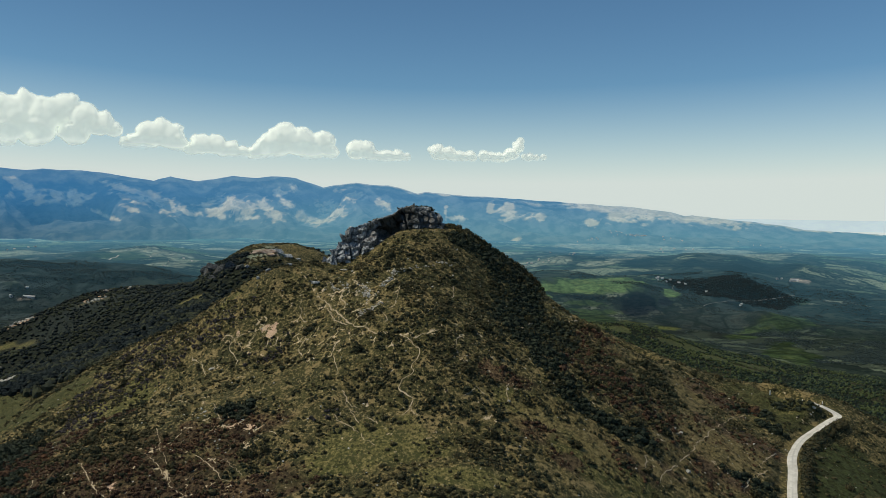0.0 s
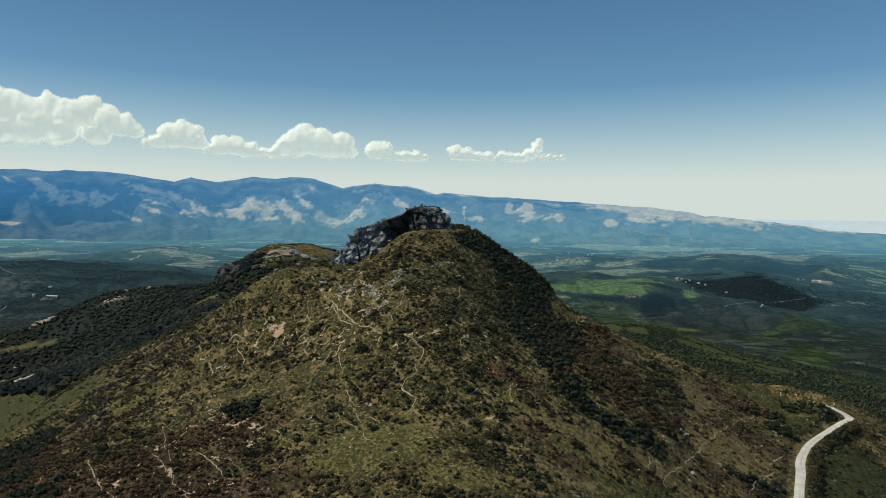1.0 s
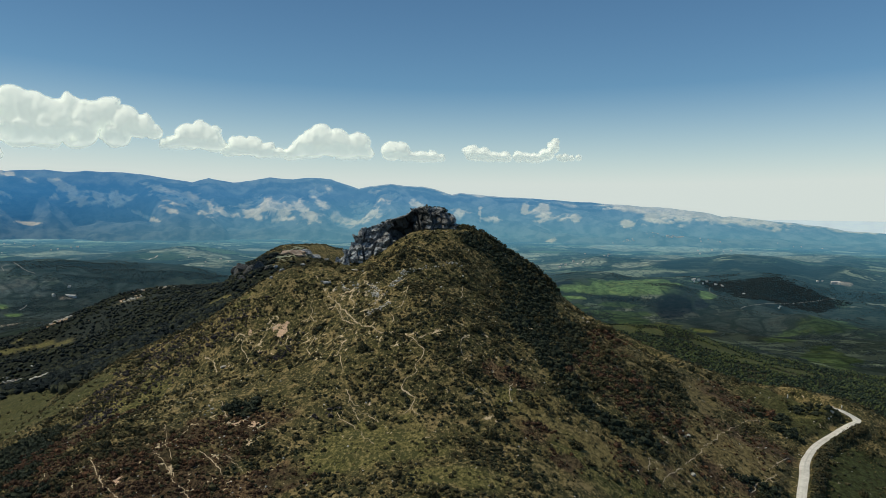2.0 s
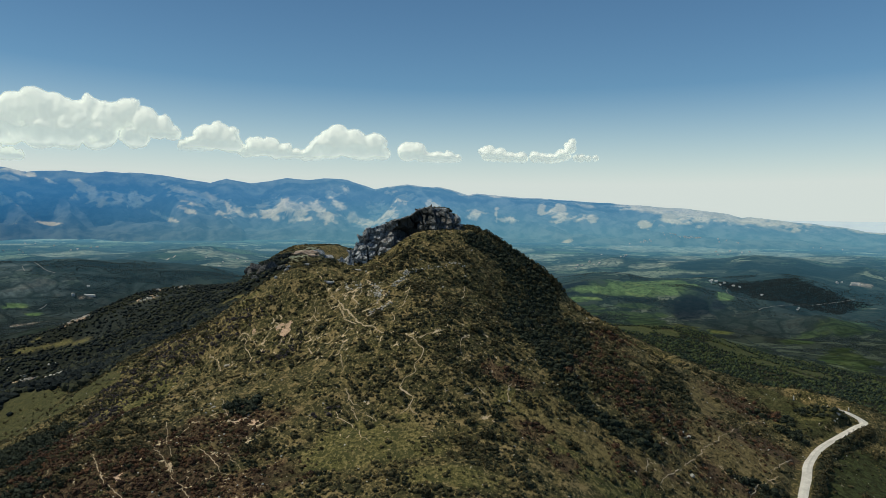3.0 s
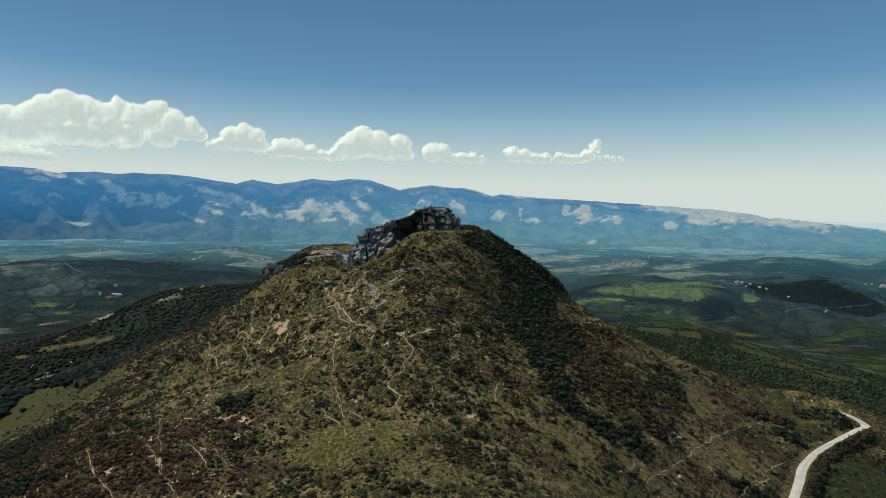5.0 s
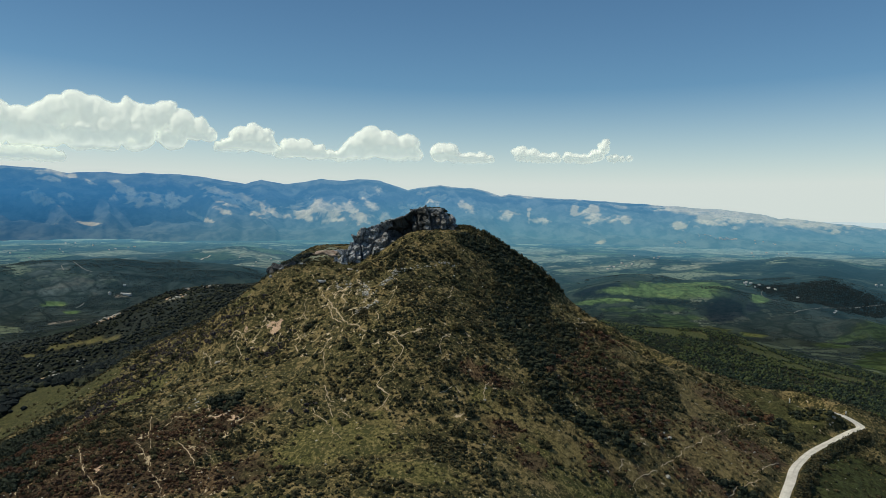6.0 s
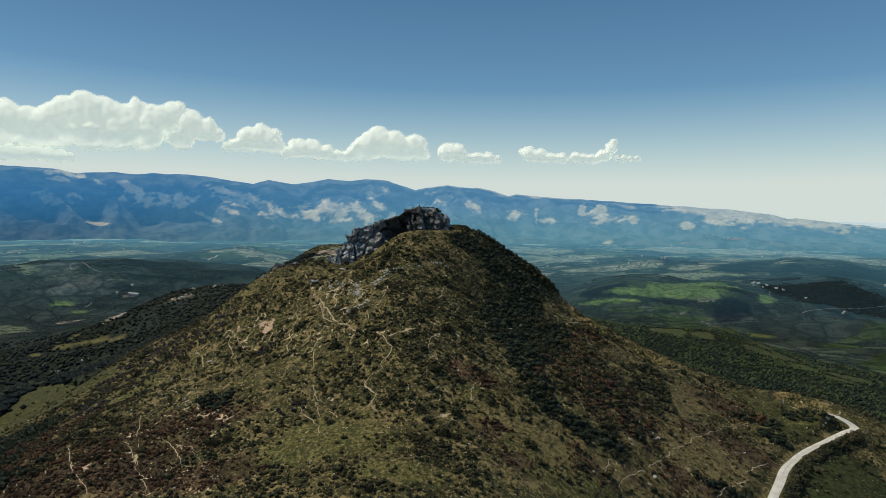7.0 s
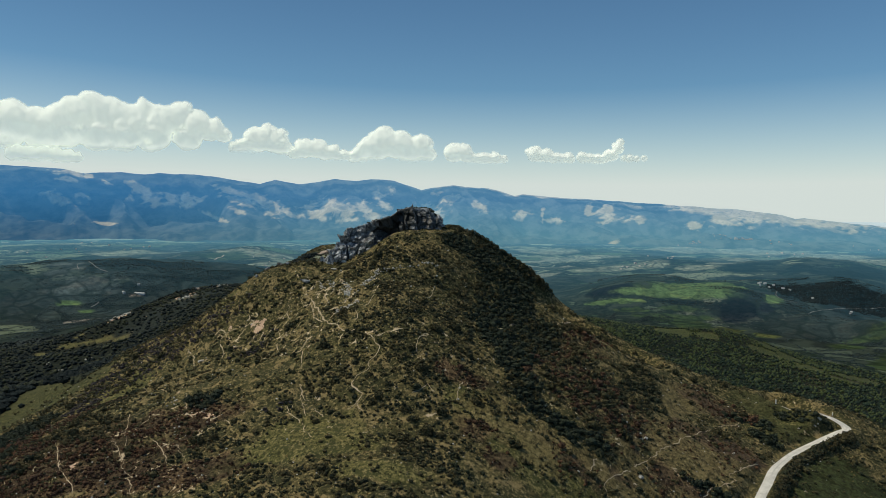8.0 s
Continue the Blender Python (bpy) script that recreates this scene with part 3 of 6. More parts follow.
def rock_material(name, pale, dark, scale=1.0):
    m, nt, b = shader(name, 0.9, 0.2)
    at = place(nt)
    broad, mid, fine = grain(nt, 0.18 * scale, 5, at), grain(nt, 0.9 * scale, 7, at, 0.65), grain(nt, 5 * scale, 4, at)
    col = blend(nt, ramp(nt, mid, 0.40, 0.60), dark, pale)
    col = blend(nt, ramp(nt, broad, 0.55, 0.72), col, tuple(0.55 * a + 0.45 * w for a, w in zip(dark, (0.30, 0.21, 0.12))))
    col = blend(nt, ramp(nt, fine, 0.55, 0.75), col, tuple(0.5 * c for c in dark))
    # overhang shade and random dark streaks, both put into the stone's colour
    shade_stain = add(nt, "ShaderNodeAttribute", attribute_name="shade_stain").outputs["Fac"]
    darkened = ramp(nt, math_node(nt, "ADD", shade_stain, math_node(nt, "MULTIPLY", math_node(nt, "SUBTRACT", mid, 0.5), 1.6)), 0.3, 0.7)
    col = blend(nt, darkened, col, (0.060, 0.061, 0.057))
    nt.links.new(col, b.inputs["Base Color"])
    relief(nt, b, math_node(nt, "ADD", mid, math_node(nt, "MULTIPLY", fine, 0.35)), 1.0, 0.5 / scale)
    return m


def gravel_material(name, pale, dark):
    m, nt, b = shader(name, 0.95, 0.15)
    at = place(nt)
    mid, fine = grain(nt, 0.5, 5, at), grain(nt, 3.0, 5, at)
    col = blend(nt, ramp(nt, mid, 0.35, 0.7), pale, dark)
    col = blend(nt, ramp(nt, fine, 0.55, 0.8), col, tuple(0.7 * c for c in dark))
    att = add(nt, "ShaderNodeAttribute", attribute_name="worn").outputs["Fac"]
    col = blend(nt, math_node(nt, "MULTIPLY", att, 0.6), col, tuple(0.55 * c for c in dark))
    nt.links.new(col, b.inputs["Base Color"])
    relief(nt, b, fine, 0.5, 0.08)
    return m


def plain_material(name, colour, roughness=0.8, spread=0.25, scale=2.0):
    m, nt, b = shader(name, roughness, 0.3)
    n = grain(nt, scale, 5)
    col = blend(nt, ramp(nt, n, 0.35, 0.7), colour, tuple((1 - spread) * c for c in colour))
    nt.links.new(col, b.inputs["Base Color"])
    return m


GROUND, FAR_VALLEY, FAR_RANGE, FAR_SEA, CLOUD = ground_material(), valley_material(), range_material(), sea_material(), cloud_material()
SCRUB = leaf_material("scrub_leaves", (0.014, 0.019, 0.012), (0.046, 0.050, 0.026), (0.098, 0.076, 0.034), 0.62, 0.05, 0.45)
THICKET_LEAVES = leaf_material("thicket_leaves", (0.010, 0.015, 0.011), (0.035, 0.043, 0.026), (0.056, 0.054, 0.027))
HEATHER = leaf_material("heather", (0.030, 0.020, 0.014), (0.092, 0.052, 0.030), (0.150, 0.074, 0.036))
# a kilometre of haze is put into these bluish oak colours
OAK = leaf_material("oak_leaves", (0.004, 0.008, 0.010), (0.015, 0.022, 0.020), (0.062, 0.064, 0.030), 0.655, 0.025, 0.3)
VALLEY_OAK = leaf_material("valley_leaves", (0.010, 0.019, 0.016), (0.028, 0.043, 0.027), (0.086, 0.100, 0.030), 0.73, 0.016, 0.5)
# haze is in these bluer leaf colours, cloud shade in the knoll's darker ones
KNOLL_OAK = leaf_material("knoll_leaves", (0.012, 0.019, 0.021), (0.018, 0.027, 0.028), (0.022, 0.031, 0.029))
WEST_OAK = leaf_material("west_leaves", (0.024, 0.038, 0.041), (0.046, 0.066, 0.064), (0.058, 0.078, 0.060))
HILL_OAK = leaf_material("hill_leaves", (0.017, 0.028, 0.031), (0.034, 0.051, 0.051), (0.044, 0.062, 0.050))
TUSSOCK = leaf_material("dry_grass", (0.14, 0.10, 0.04), (0.28, 0.205, 0.085), (0.36, 0.27, 0.12))
GREY_TWIGS = leaf_material("bare_twigs", (0.030, 0.026, 0.026), (0.070, 0.060, 0.058), (0.085, 0.066, 0.055))
LIMESTONE = rock_material("limestone", (0.55, 0.56, 0.56), (0.12, 0.125, 0.13))
DARK_STONE = rock_material("dark_limestone", (0.17, 0.17, 0.165), (0.028, 0.030, 0.030))
PALE_STONE = rock_material("pale_stone", (0.66, 0.62, 0.54), (0.38, 0.355, 0.31), 2.0)
WARM_STONE = rock_material("warm_stone", (0.52, 0.42, 0.33), (0.30, 0.21, 0.16), 0.6)
ROAD_GRAVEL = gravel_material("road_gravel", (0.76, 0.72, 0.64), (0.56, 0.52, 0.45))
LANE_DUST = gravel_material("lane_dust", (0.30, 0.31, 0.29), (0.20, 0.21, 0.20))
TRAIL_SOIL = gravel_material("trail_soil", (0.54, 0.43, 0.29), (0.40, 0.31, 0.20))
WHITEWASH = plain_material("whitewash", (0.78, 0.77, 0.74))
DARK_PAINT = plain_material("dark_paint", (0.05, 0.05, 0.05))
ROOF_TILE = plain_material("roof_tile", (0.62, 0.60, 0.57), 0.9, 0.3, 0.8)
PLASTER = plain_material("plaster", (0.74, 0.72, 0.68), 0.9, 0.2, 0.6)


# ---- mesh helpers ----
def mesh_of(name, verts, faces, material, smooth=False):
    """A mesh from arrays; faces all of one size."""
    me = bpy.data.meshes.new(name)
    verts, faces = np.asarray(verts, np.float32), np.asarray(faces, np.int32)
    k = faces.shape[1]
    me.vertices.add(len(verts))
    me.vertices.foreach_set("co", verts.ravel())
    me.loops.add(faces.size)
    me.loops.foreach_set("vertex_index", faces.ravel())
    me.polygons.add(len(faces))
    me.polygons.foreach_set("loop_start", np.arange(0, faces.size, k, dtype=np.int32))
    me.polygons.foreach_set("use_smooth", np.full(len(faces), smooth))
    me.update(calc_edges=True)
    me.validate()
    me.materials.append(material)
    return me


def grid_faces(rows, cols, wrap=False):
    i, j = np.meshgrid(np.arange(rows - 1), np.arange(cols if wrap else cols - 1), indexing="ij")
    k = (j + 1) % cols
    return np.stack([i * cols + j, i * cols + k, (i + 1) * cols + k, (i + 1) * cols + j], -1).reshape(-1, 4)[:, ::-1]


def paint_cover(me, xy):
    heath, turf, bare, scrub, _ = cover(xy[:, 0], xy[:, 1])
    att = me.color_attributes.new("cover", "FLOAT_COLOR", "POINT")
    att.data.foreach_set("color", np.stack([heath, turf, bare, scrub], -1).astype(np.float32).ravel())


def paint_tracks(me, xy):
    tracks = np.zeros(len(xy))
    for cx, cy, rx, ry, most in ((-33, 216, 20, 16, 1.0), (-52, 219, 12, 9, 0.9), (-30, 232, 16, 8, 0.6), (-3, 199, 14, 8, 0.8), (-50, 172, 18, 14, 0.8), (-40, 152, 14, 9, 0.7), (-66, 196, 12, 10, 0.5), (8, 190, 12, 14, 0.5), (62, 200, 26, 20, 0.45), (-14, 172, 14, 7, 0.4), (-75, 165, 14, 12, 0.6)):
        tracks = np.maximum(tracks, most * oval(xy[:, 0], xy[:, 1], cx, cy, rx, ry, 0, 47, 0.6))
    me.attributes.new("tracks", "FLOAT", "POINT").data.foreach_set("value", tracks.astype(np.float32))


def ico(level):
    bm = bmesh.new()
    bmesh.ops.create_icosphere(bm, subdivisions=level, radius=1)
    v = np.array([x.co[:] for x in bm.verts])
    f = np.array([[q.index for q in p.verts] for p in bm.faces])
    bm.free()
    return v, f


def part(name, verts, faces, material, parent=None, label="", smooth=False):
    ob = new(name, mesh_of(name, verts, faces, material, smooth))
    if parent:
        ob.parent = parent
    return tagged(ob, label)


# ---- ground ----
CENTRE = (18.0, 0.0)
AZ_IN = np.arange(-44, 37.01, 0.15)
AZ_OUT = np.concatenate([np.arange(38, 60, 3), np.arange(62, 300, 14), np.arange(300, 315, 3)])
AZ = np.radians(np.concatenate([AZ_IN, AZ_OUT]))


def radii(r0, r1, first, growth):
    out = [r0]
    while out[-1] < r1:
        out.append(out[-1] + max(first, growth * (out[-1] - 250)))
    out[-1] = r1
    return np.array(out)


def sheet(name, rs, material):
    rr, aa = np.meshgrid(rs, AZ, indexing="ij")
    x, y = CENTRE[0] + rr * np.sin(aa), CENTRE[1] + rr * np.cos(aa)
    xy = np.stack([x.ravel(), y.ravel()], -1)
    me = mesh_of(name, np.column_stack([xy, ground(xy[:, 0], xy[:, 1])]), grid_faces(len(rs), len(AZ), True), material, True)
    return new(name, me), xy


SPLIT = 1500.0
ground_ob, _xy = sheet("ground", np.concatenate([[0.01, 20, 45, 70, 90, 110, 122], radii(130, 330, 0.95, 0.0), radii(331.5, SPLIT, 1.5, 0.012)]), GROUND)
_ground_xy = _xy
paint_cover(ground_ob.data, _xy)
paint_tracks(ground_ob.data, _xy)
tagged(ground_ob, "dry olive and brown grass hill with red heath patches and dark wooded slopes", "ground", kind="structure")
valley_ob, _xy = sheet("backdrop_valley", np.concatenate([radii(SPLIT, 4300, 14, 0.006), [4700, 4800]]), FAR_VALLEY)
GREEN_FIELDS = ((688, 2335, 30.0, 64.0, -16), (-1196, 1891, 32.7, 17.7, 33), (-1128, 1856, 20.7, 13.3, 32), (371, 2363, 156.3, 30.1, -8), (236, 2320, 101.7, 20.9, -5), (505, 2381, 88.3, 66.5, -11), (462, 2394, 150.4, 71.7, -11), (549, 2435, 90.5, 40.7, -13))
MEADOWS = ((834, 2006, 22.1, 24.4, -22), (795, 1973, 46.5, 28.9, -22), (924, 2042, 65.1, 157.0, -24), (697, 1800, 42.2, 44.6, -21), (1073, 2330, 33.5, 21.9, -24), (696, 1546, 55.7, 175.2, -24), (369, 2159, 95.7, 50.1, -9), (415, 2080, 61.8, 60.8, -11), (-1140, 2757, 86.7, 86.8, 23), (415, 2249, 66.5, 29.9, -10), (285, 2242, 57.6, 27.7, -7), (452, 2173, 58.2, 29.7, -11), (554, 1949, 22.2, 45.3, -15))
YELLOW_FIELDS = ((247, 1323, 29.4, 62.4, -10), (297, 1319, 21.7, 18.5, -12), (485, 2008, 45.2, 60.4, -13), (566, 1949, 32.5, 34.2, -16), (408, 1319, 30.2, 34.7, -17), (418, 1264, 29.2, 44.6, -18), (472, 1295, 40.3, 57.9, -19),)
PLOUGHED = ((570, 2243, 60.5, 96.2, -14), (539, 2178, 49.0, 52.5, -13), (648, 2248, 27.2, 41.5, -16), (251, 2398, 105.0, 56.2, -5))
PALE_FIELDS = ((658, 3664, 161.6, 185.5, -10), (961, 3560, 213.4, 148.4, -15), (1171, 3326, 153.0, 152.3, -19), (1197, 2943, 114.8, 144.2, -22), (573, 2833, 83.7, 46.5, -11), (422, 2886, 63.4, 28.5, -8), (221, 3269, 142.4, 55.4, -4), (746, 3159, 94.0, 48.3, -13), (-1458, 2788, 205.8, 60.2, 28), (-1545, 2673, 89.8, 38.2, 30), (-1036, 2818, 130.8, 62.6, 20), (-933, 2653, 81.8, 62.5, 20), (-1136, 2852, 89.2, 29.4, 22), (-909, 2760, 63.3, 53.3, 19), (219, 2899, 84.3, 45.5, -4), (-168, 690, 31.1, 19.2, 16), (155, 3240, 141.1, 74.9, -2), (39, 3467, 150.7, 131.4, 0), (349, 2929, 128.2, 76.6, -6))
STUBBLE = ((-1263, 1935, 37.1, 17.8, 33), (-1235, 2017, 51.7, 32.0, 32), (-1199, 1998, 76.5, 22.0, 31), (-1358, 2120, 55.0, 32.5, 33), (-1329, 2025, 44.1, 26.6, 34), (-1165, 2050, 34.4, 13.6, 30), (-1150, 1995, 42.0, 15.8, 30), (-1311, 2100, 27.0, 33.5, 32),)
DARK_WOODS = ((896, 2382, 175.2, 65.6, -20), (816, 2436, 74.5, 46.5, -18), (438, 2295, 76.4, 21.7, -10), (590, 2398, 89.5, 25.3, -13), (338, 2155, 39.7, 38.8, -8), (484, 2960, 39.1, 64.6, -9), (581, 2924, 32.4, 38.5, -11), (736, 2778, 104.0, 75.9, -15), (826, 2697, 81.6, 57.9, -17), (959, 2608, 100.5, 72.8, -20), (1118, 2652, 104.1, 91.7, -23), (666, 2647, 98.9, 32.6, -14), (-1165, 2234, 110.0, 76.7, 28), (-1069, 2252, 108.9, 82.0, 26), (-927, 2208, 104.6, 55.9, 23), (-1125, 2094, 86.6, 21.7, 29),)
WEST_WOODS = ((-983, 2142, 103.0, 27.0, 25), (-1107, 1975, 99.2, 28.1, 30), (-1063, 2040, 83.9, 31.1, 28), (-1018, 1613, 70.0, 248.6, 33), (-820, 2286, 53.0, 54.5, 20), (-1224, 2151, 72.1, 33.5, 30), (-1140, 1899, 64.8, 22.7, 31), (-1137, 2027, 33.9, 12.7, 30),)
ROUGH_PASTURE = ((738, 2060, 175.1, 199.9, -19), (699, 2162, 99.1, 111.8, -18), (963, 2268, 107.3, 55.7, -23), (-1149, 1818, 94.5, 72.5, 33), (-1083, 1960, 114.6, 42.7, 29), (-1275, 1992, 138.0, 122.5, 33), (-1034, 2145, 138.8, 104.3, 26),)
VALLEY_BARE = ((1144, 2487, 39.6, 16.5, -24), (-1071, 1744, 33.0, 12.2, 32), (-1071, 1995, 23.2, 6.2, 29), (-1087, 1721, 17.9, 11.2, 33),)
# dull blue-grey ovals: cloud shade painted on the valley floor
VALLEY_CLOUD_SHADE = ((744, 2078, 208.7, 357.0, -19), (590, 2264, 102.0, 111.6, -14), (-1088, 2087, 308.9, 1140.5, 28), (-1170, 1805, 126.1, 122.0, 33),)


def valley_chance(x, y):
    az = np.degrees(np.arctan2(x - 18, y))
    p = 0.8 * step(0.2, 0.3, fbm(x, y, 120, 4, 55))
    p = np.maximum(p, 0.9 * (1 - step(0.02, 0.05, np.abs(fbm(x, y, 240, 3, 56)))))
    p = np.maximum(p, 0.8 * (1 - step(0.02, 0.06, np.abs(fbm(x, y, 130, 3, 66)))))
    p = p * (1 - 0.4 * patches(x, y, ROUGH_PASTURE, 13)) + 0.012
    for ovals in (GREEN_FIELDS, MEADOWS, YELLOW_FIELDS, PLOUGHED, PALE_FIELDS, STUBBLE, VALLEY_BARE):
        p = p * (1 - 0.98 * patches(x, y, ovals, 13, 0.3))
    p = np.maximum(p, patches(x, y, (*DARK_WOODS, *WEST_WOODS), 13, 0.45))
    r = np.hypot(x - 18, y)
    return p * ((az > -42) & (az < 33)) * (r > 1500) * (r < 2700)


STRAW = ((54.8, 186.7, 10.1, 8.6, -12), (73.4, 201.4, 17.3, 15.6, -16), (36.1, 174.7, 8.0, 7.0, -6), (76.5, 238.1, 6.4, 16.5, -14), (24.9, 181.4, 8.1, 5.5, -3), (14.4, 173.9, 6.5, 4.6, 1), (51.1, 180.5, 9.1, 6.6, -11))
BROWN_HEATH = ((-76.5, 161.6, 21.3, 12.9, 30), (-51.4, 157.5, 14.4, 10.2, 23), (-110.0, 195.4, 10.5, 25.4, 33), (-67.6, 170.0, 12.9, 6.3, 26), (-45.4, 171.8, 6.9, 5.0, 20), (-31.3, 152.3, 7.3, 6.9, 17))
ROADSIDE_FIELD = ((109.1, 209.9, 10, 13, -24), (118, 222, 9, 16, -24), (101, 197, 9, 9, -24), (126, 212, 9, 16, -24))
OLIVE_GRASS = ((107.4, 255.3, 14.0, 6.1, -20), (109.9, 242.9, 9.7, 6.4, -21), (105.4, 263.0, 8.2, 3.9, -19), (-150, 262, 12, 22, 33), (-170, 280, 18, 20, 33), (-182.3, 308.3, 15, 47.8, 33), (-205, 330, 20, 40, 33), (-123.1, 247.1, 12.6, 11.8, 29))
CARPET = ((87.2, 246.5, 9.5, 7.0, -16), (80.3, 216.1, 8.4, 6.9, -16), (67.2, 188.3, 8.9, 3.5, -15), (43.7, 174.4, 5.4, 2.9, -9), (89.4, 215.8, 6.8, 7.0, -19), (54.2, 180.0, 4.2, 1.9, -12), (27.9, 164.5, 4.4, 2.8, -4))


def paint_fields(me, xy):
    """The colour of each field, and how fully it covers the ground."""
    x, y = xy[:, 0], xy[:, 1]
    colour = np.zeros((len(xy), 4))
    w = (0.8 * np.clip(valley_chance(x, y) - 0.05, 0, 1))[:, None]
    colour[:, :3], colour[:, 3:] = w * (0.028, 0.040, 0.038), w
    for ovals, rgb, most, ragged in ((VALLEY_CLOUD_SHADE, (0.020, 0.027, 0.030), 0.70, 0.6), (ROUGH_PASTURE, (0.046, 0.058, 0.050), 0.6, 0.6), (VALLEY_CLOUD_SHADE[2:], (0.050, 0.064, 0.060), 0.6, 0.6), (DARK_WOODS, (0.017, 0.026, 0.026), 0.9, 0.45), (DARK_WOODS[12:] + WEST_WOODS, (0.030, 0.043, 0.041), 0.9, 0.45), (PALE_FIELDS, (0.280, 0.310, 0.220), 0.85, 0.3), (STUBBLE, (0.105, 0.125, 0.115), 0.9, 0.2), (PLOUGHED, (0.014, 0.017, 0.021), 0.95, 0.15), (GREEN_FIELDS, (0.135, 0.205, 0.072), 0.95, 0.25), (MEADOWS, (0.058, 0.088, 0.036), 0.9, 0.4), (YELLOW_FIELDS, (0.100, 0.112, 0.036), 0.9, 0.4), (FAR_TURF[-9:], (0.074, 0.086, 0.034), 0.95, 0.5), (BROWN_HEATH, (0.062, 0.044, 0.026), 0.65, 0.6), (OLIVE_GRASS, (0.070, 0.073, 0.028), 0.8, 0.5), (ROADSIDE_FIELD, (0.052, 0.062, 0.022), 0.95, 0.3), (STRAW, (0.225, 0.172, 0.074), 0.62, 0.7), (CARPET, (0.105, 0.068, 0.042), 0.75, 0.6), (VALLEY_BARE, (0.42, 0.36, 0.28), 0.95, 0.5)):
        w = (most * patches(x, y, ovals, 13, ragged))[:, None]
        colour[:, :3] = colour[:, :3] * (1 - w) + np.array(rgb) * w
        colour[:, 3:] = np.maximum(colour[:, 3:], w)
    colour[:, :3] /= np.maximum(colour[:, 3:], 1e-3)
    me.color_attributes.new("fields", "FLOAT_COLOR", "POINT").data.foreach_set("color", np.clip(colour, 0, 1).astype(np.float32).ravel())


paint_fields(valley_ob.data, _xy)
paint_fields(ground_ob.data, _ground_xy)
tagged(valley_ob, "hazy green valley floor with a patchwork of fields and woods", "valley", kind="structure")

# ---- the far range: skyline as degrees from +y and degrees over the eye ----
CREST_WEST = [(-46, 2.95), (-39, 2.85), (-36.8, 2.72), (-34.5, 2.61), (-32.9, 2.53), (-31.9, 2.32), (-31.2, 2.38), (-29.7, 2.51), (-28.9, 2.39), (-28.2, 2.37), (-27.3, 2.52), (-26.1, 2.44), (-25.0, 2.51), (-23.1, 2.3), (-22.4, 2.2), (-20.5, 1.89), (-20.0, 2.1), (-19.4, 2.28), (-18.7, 2.09), (-17.8, 1.96), (-16.6, 2.1), (-15.2, 2.38), (-13.6, 2.29), (-12.6, 2.43), (-10.9, 2.38), (-10.1, 2.11)]
CREST_EAST = [(-8.9, 1.68), (-8.0, 1.9), (-6.6, 2.05), (-4.3, 1.91), (-3.1, 1.68), (-2.1, 1.37), (-1.5, 1.5), (-0.2, 1.39), (1.9, 1.21), (3.9, 1.15), (7.9, 0.91), (11.8, 0.64), (13.7, 0.54), (15.5, 0.33), (16.2, 0.23), (17.0, -0.03), (17.5, 0.05), (18.7, -0.08), (20.1, -0.25), (21.4, -0.33), (22.4, -0.46), (23.4, -0.59), (24.6, -0.81), (27.1, -0.95), (32, -1.15), (40, -1.4)]
CREST = CREST_WEST + CREST_EAST


# bare flanks where sun falls between clouds, painted pale: degrees from +y, degrees over the eye, half length, half
# height, fall to the right
LIT_FLANKS_WEST = [(-28.4, 1.31, 1.04, 0.25, 25), (-27.7, 0.6, 0.91, 0.41, 35), (-29.1, 0.72, 0.33, 0.21, 0), (-26.6, 0.78, 0.62, 0.33, 30), (-25.4, 0.53, 0.58, 0.5, 20), (-24.6, 0.82, 0.5, 0.21, -10), (-22.8, 1.44, 1.04, 0.21, 20), (-21.6, 1.08, 1.04, 0.21, 25), (-21.8, 0.68, 1.66, 0.25, 10), (-22.0, 0.0, 0.62, 0.21, 10), (-23.5, -0.53, 0.83, 0.12, 20), (-19.7, 0.2, 0.66, 0.58, 50), (-20.5, 0.7, 1.04, 0.37, 30), (-18.5, -0.07, 0.83, 0.25, 20), (-16.6, -0.04, 1.16, 0.54, 15), (-15.4, 0.51, 0.75, 0.5, 30), (-14.4, -0.01, 1.04, 0.58, 35)]
LIT_FLANKS_MIDDLE = [(-14.2, -0.62, 1.04, 0.21, 0), (-13.1, 0.42, 0.41, 0.58, 60), (-12.5, -0.23, 0.83, 0.46, 40), (-12.1, 1.21, 0.58, 0.29, 0), (-11.1, 1.56, 0.41, 0.33, -20), (-11.5, 0.45, 0.5, 0.29, 0), (-10.5, -0.4, 0.75, 0.37, 30), (-8.4, 0.2, 1.04, 0.5, 20), (-8.8, -0.55, 1.04, 0.29, -20), (-6.7, 1.05, 0.83, 0.33, -10), (-7.6, 1.54, 0.5, 0.21, 0), (-4.7, 0.59, 0.75, 0.33, 25), (-1.6, -0.03, 0.62, 0.37, 0), (0.0, 0.08, 0.12, 0.58, 0), (0.7, -0.41, 0.62, 0.17, 0), (3.3, 0.45, 0.25, 0.58, 0), (4.5, 0.18, 0.75, 0.54, 0)]
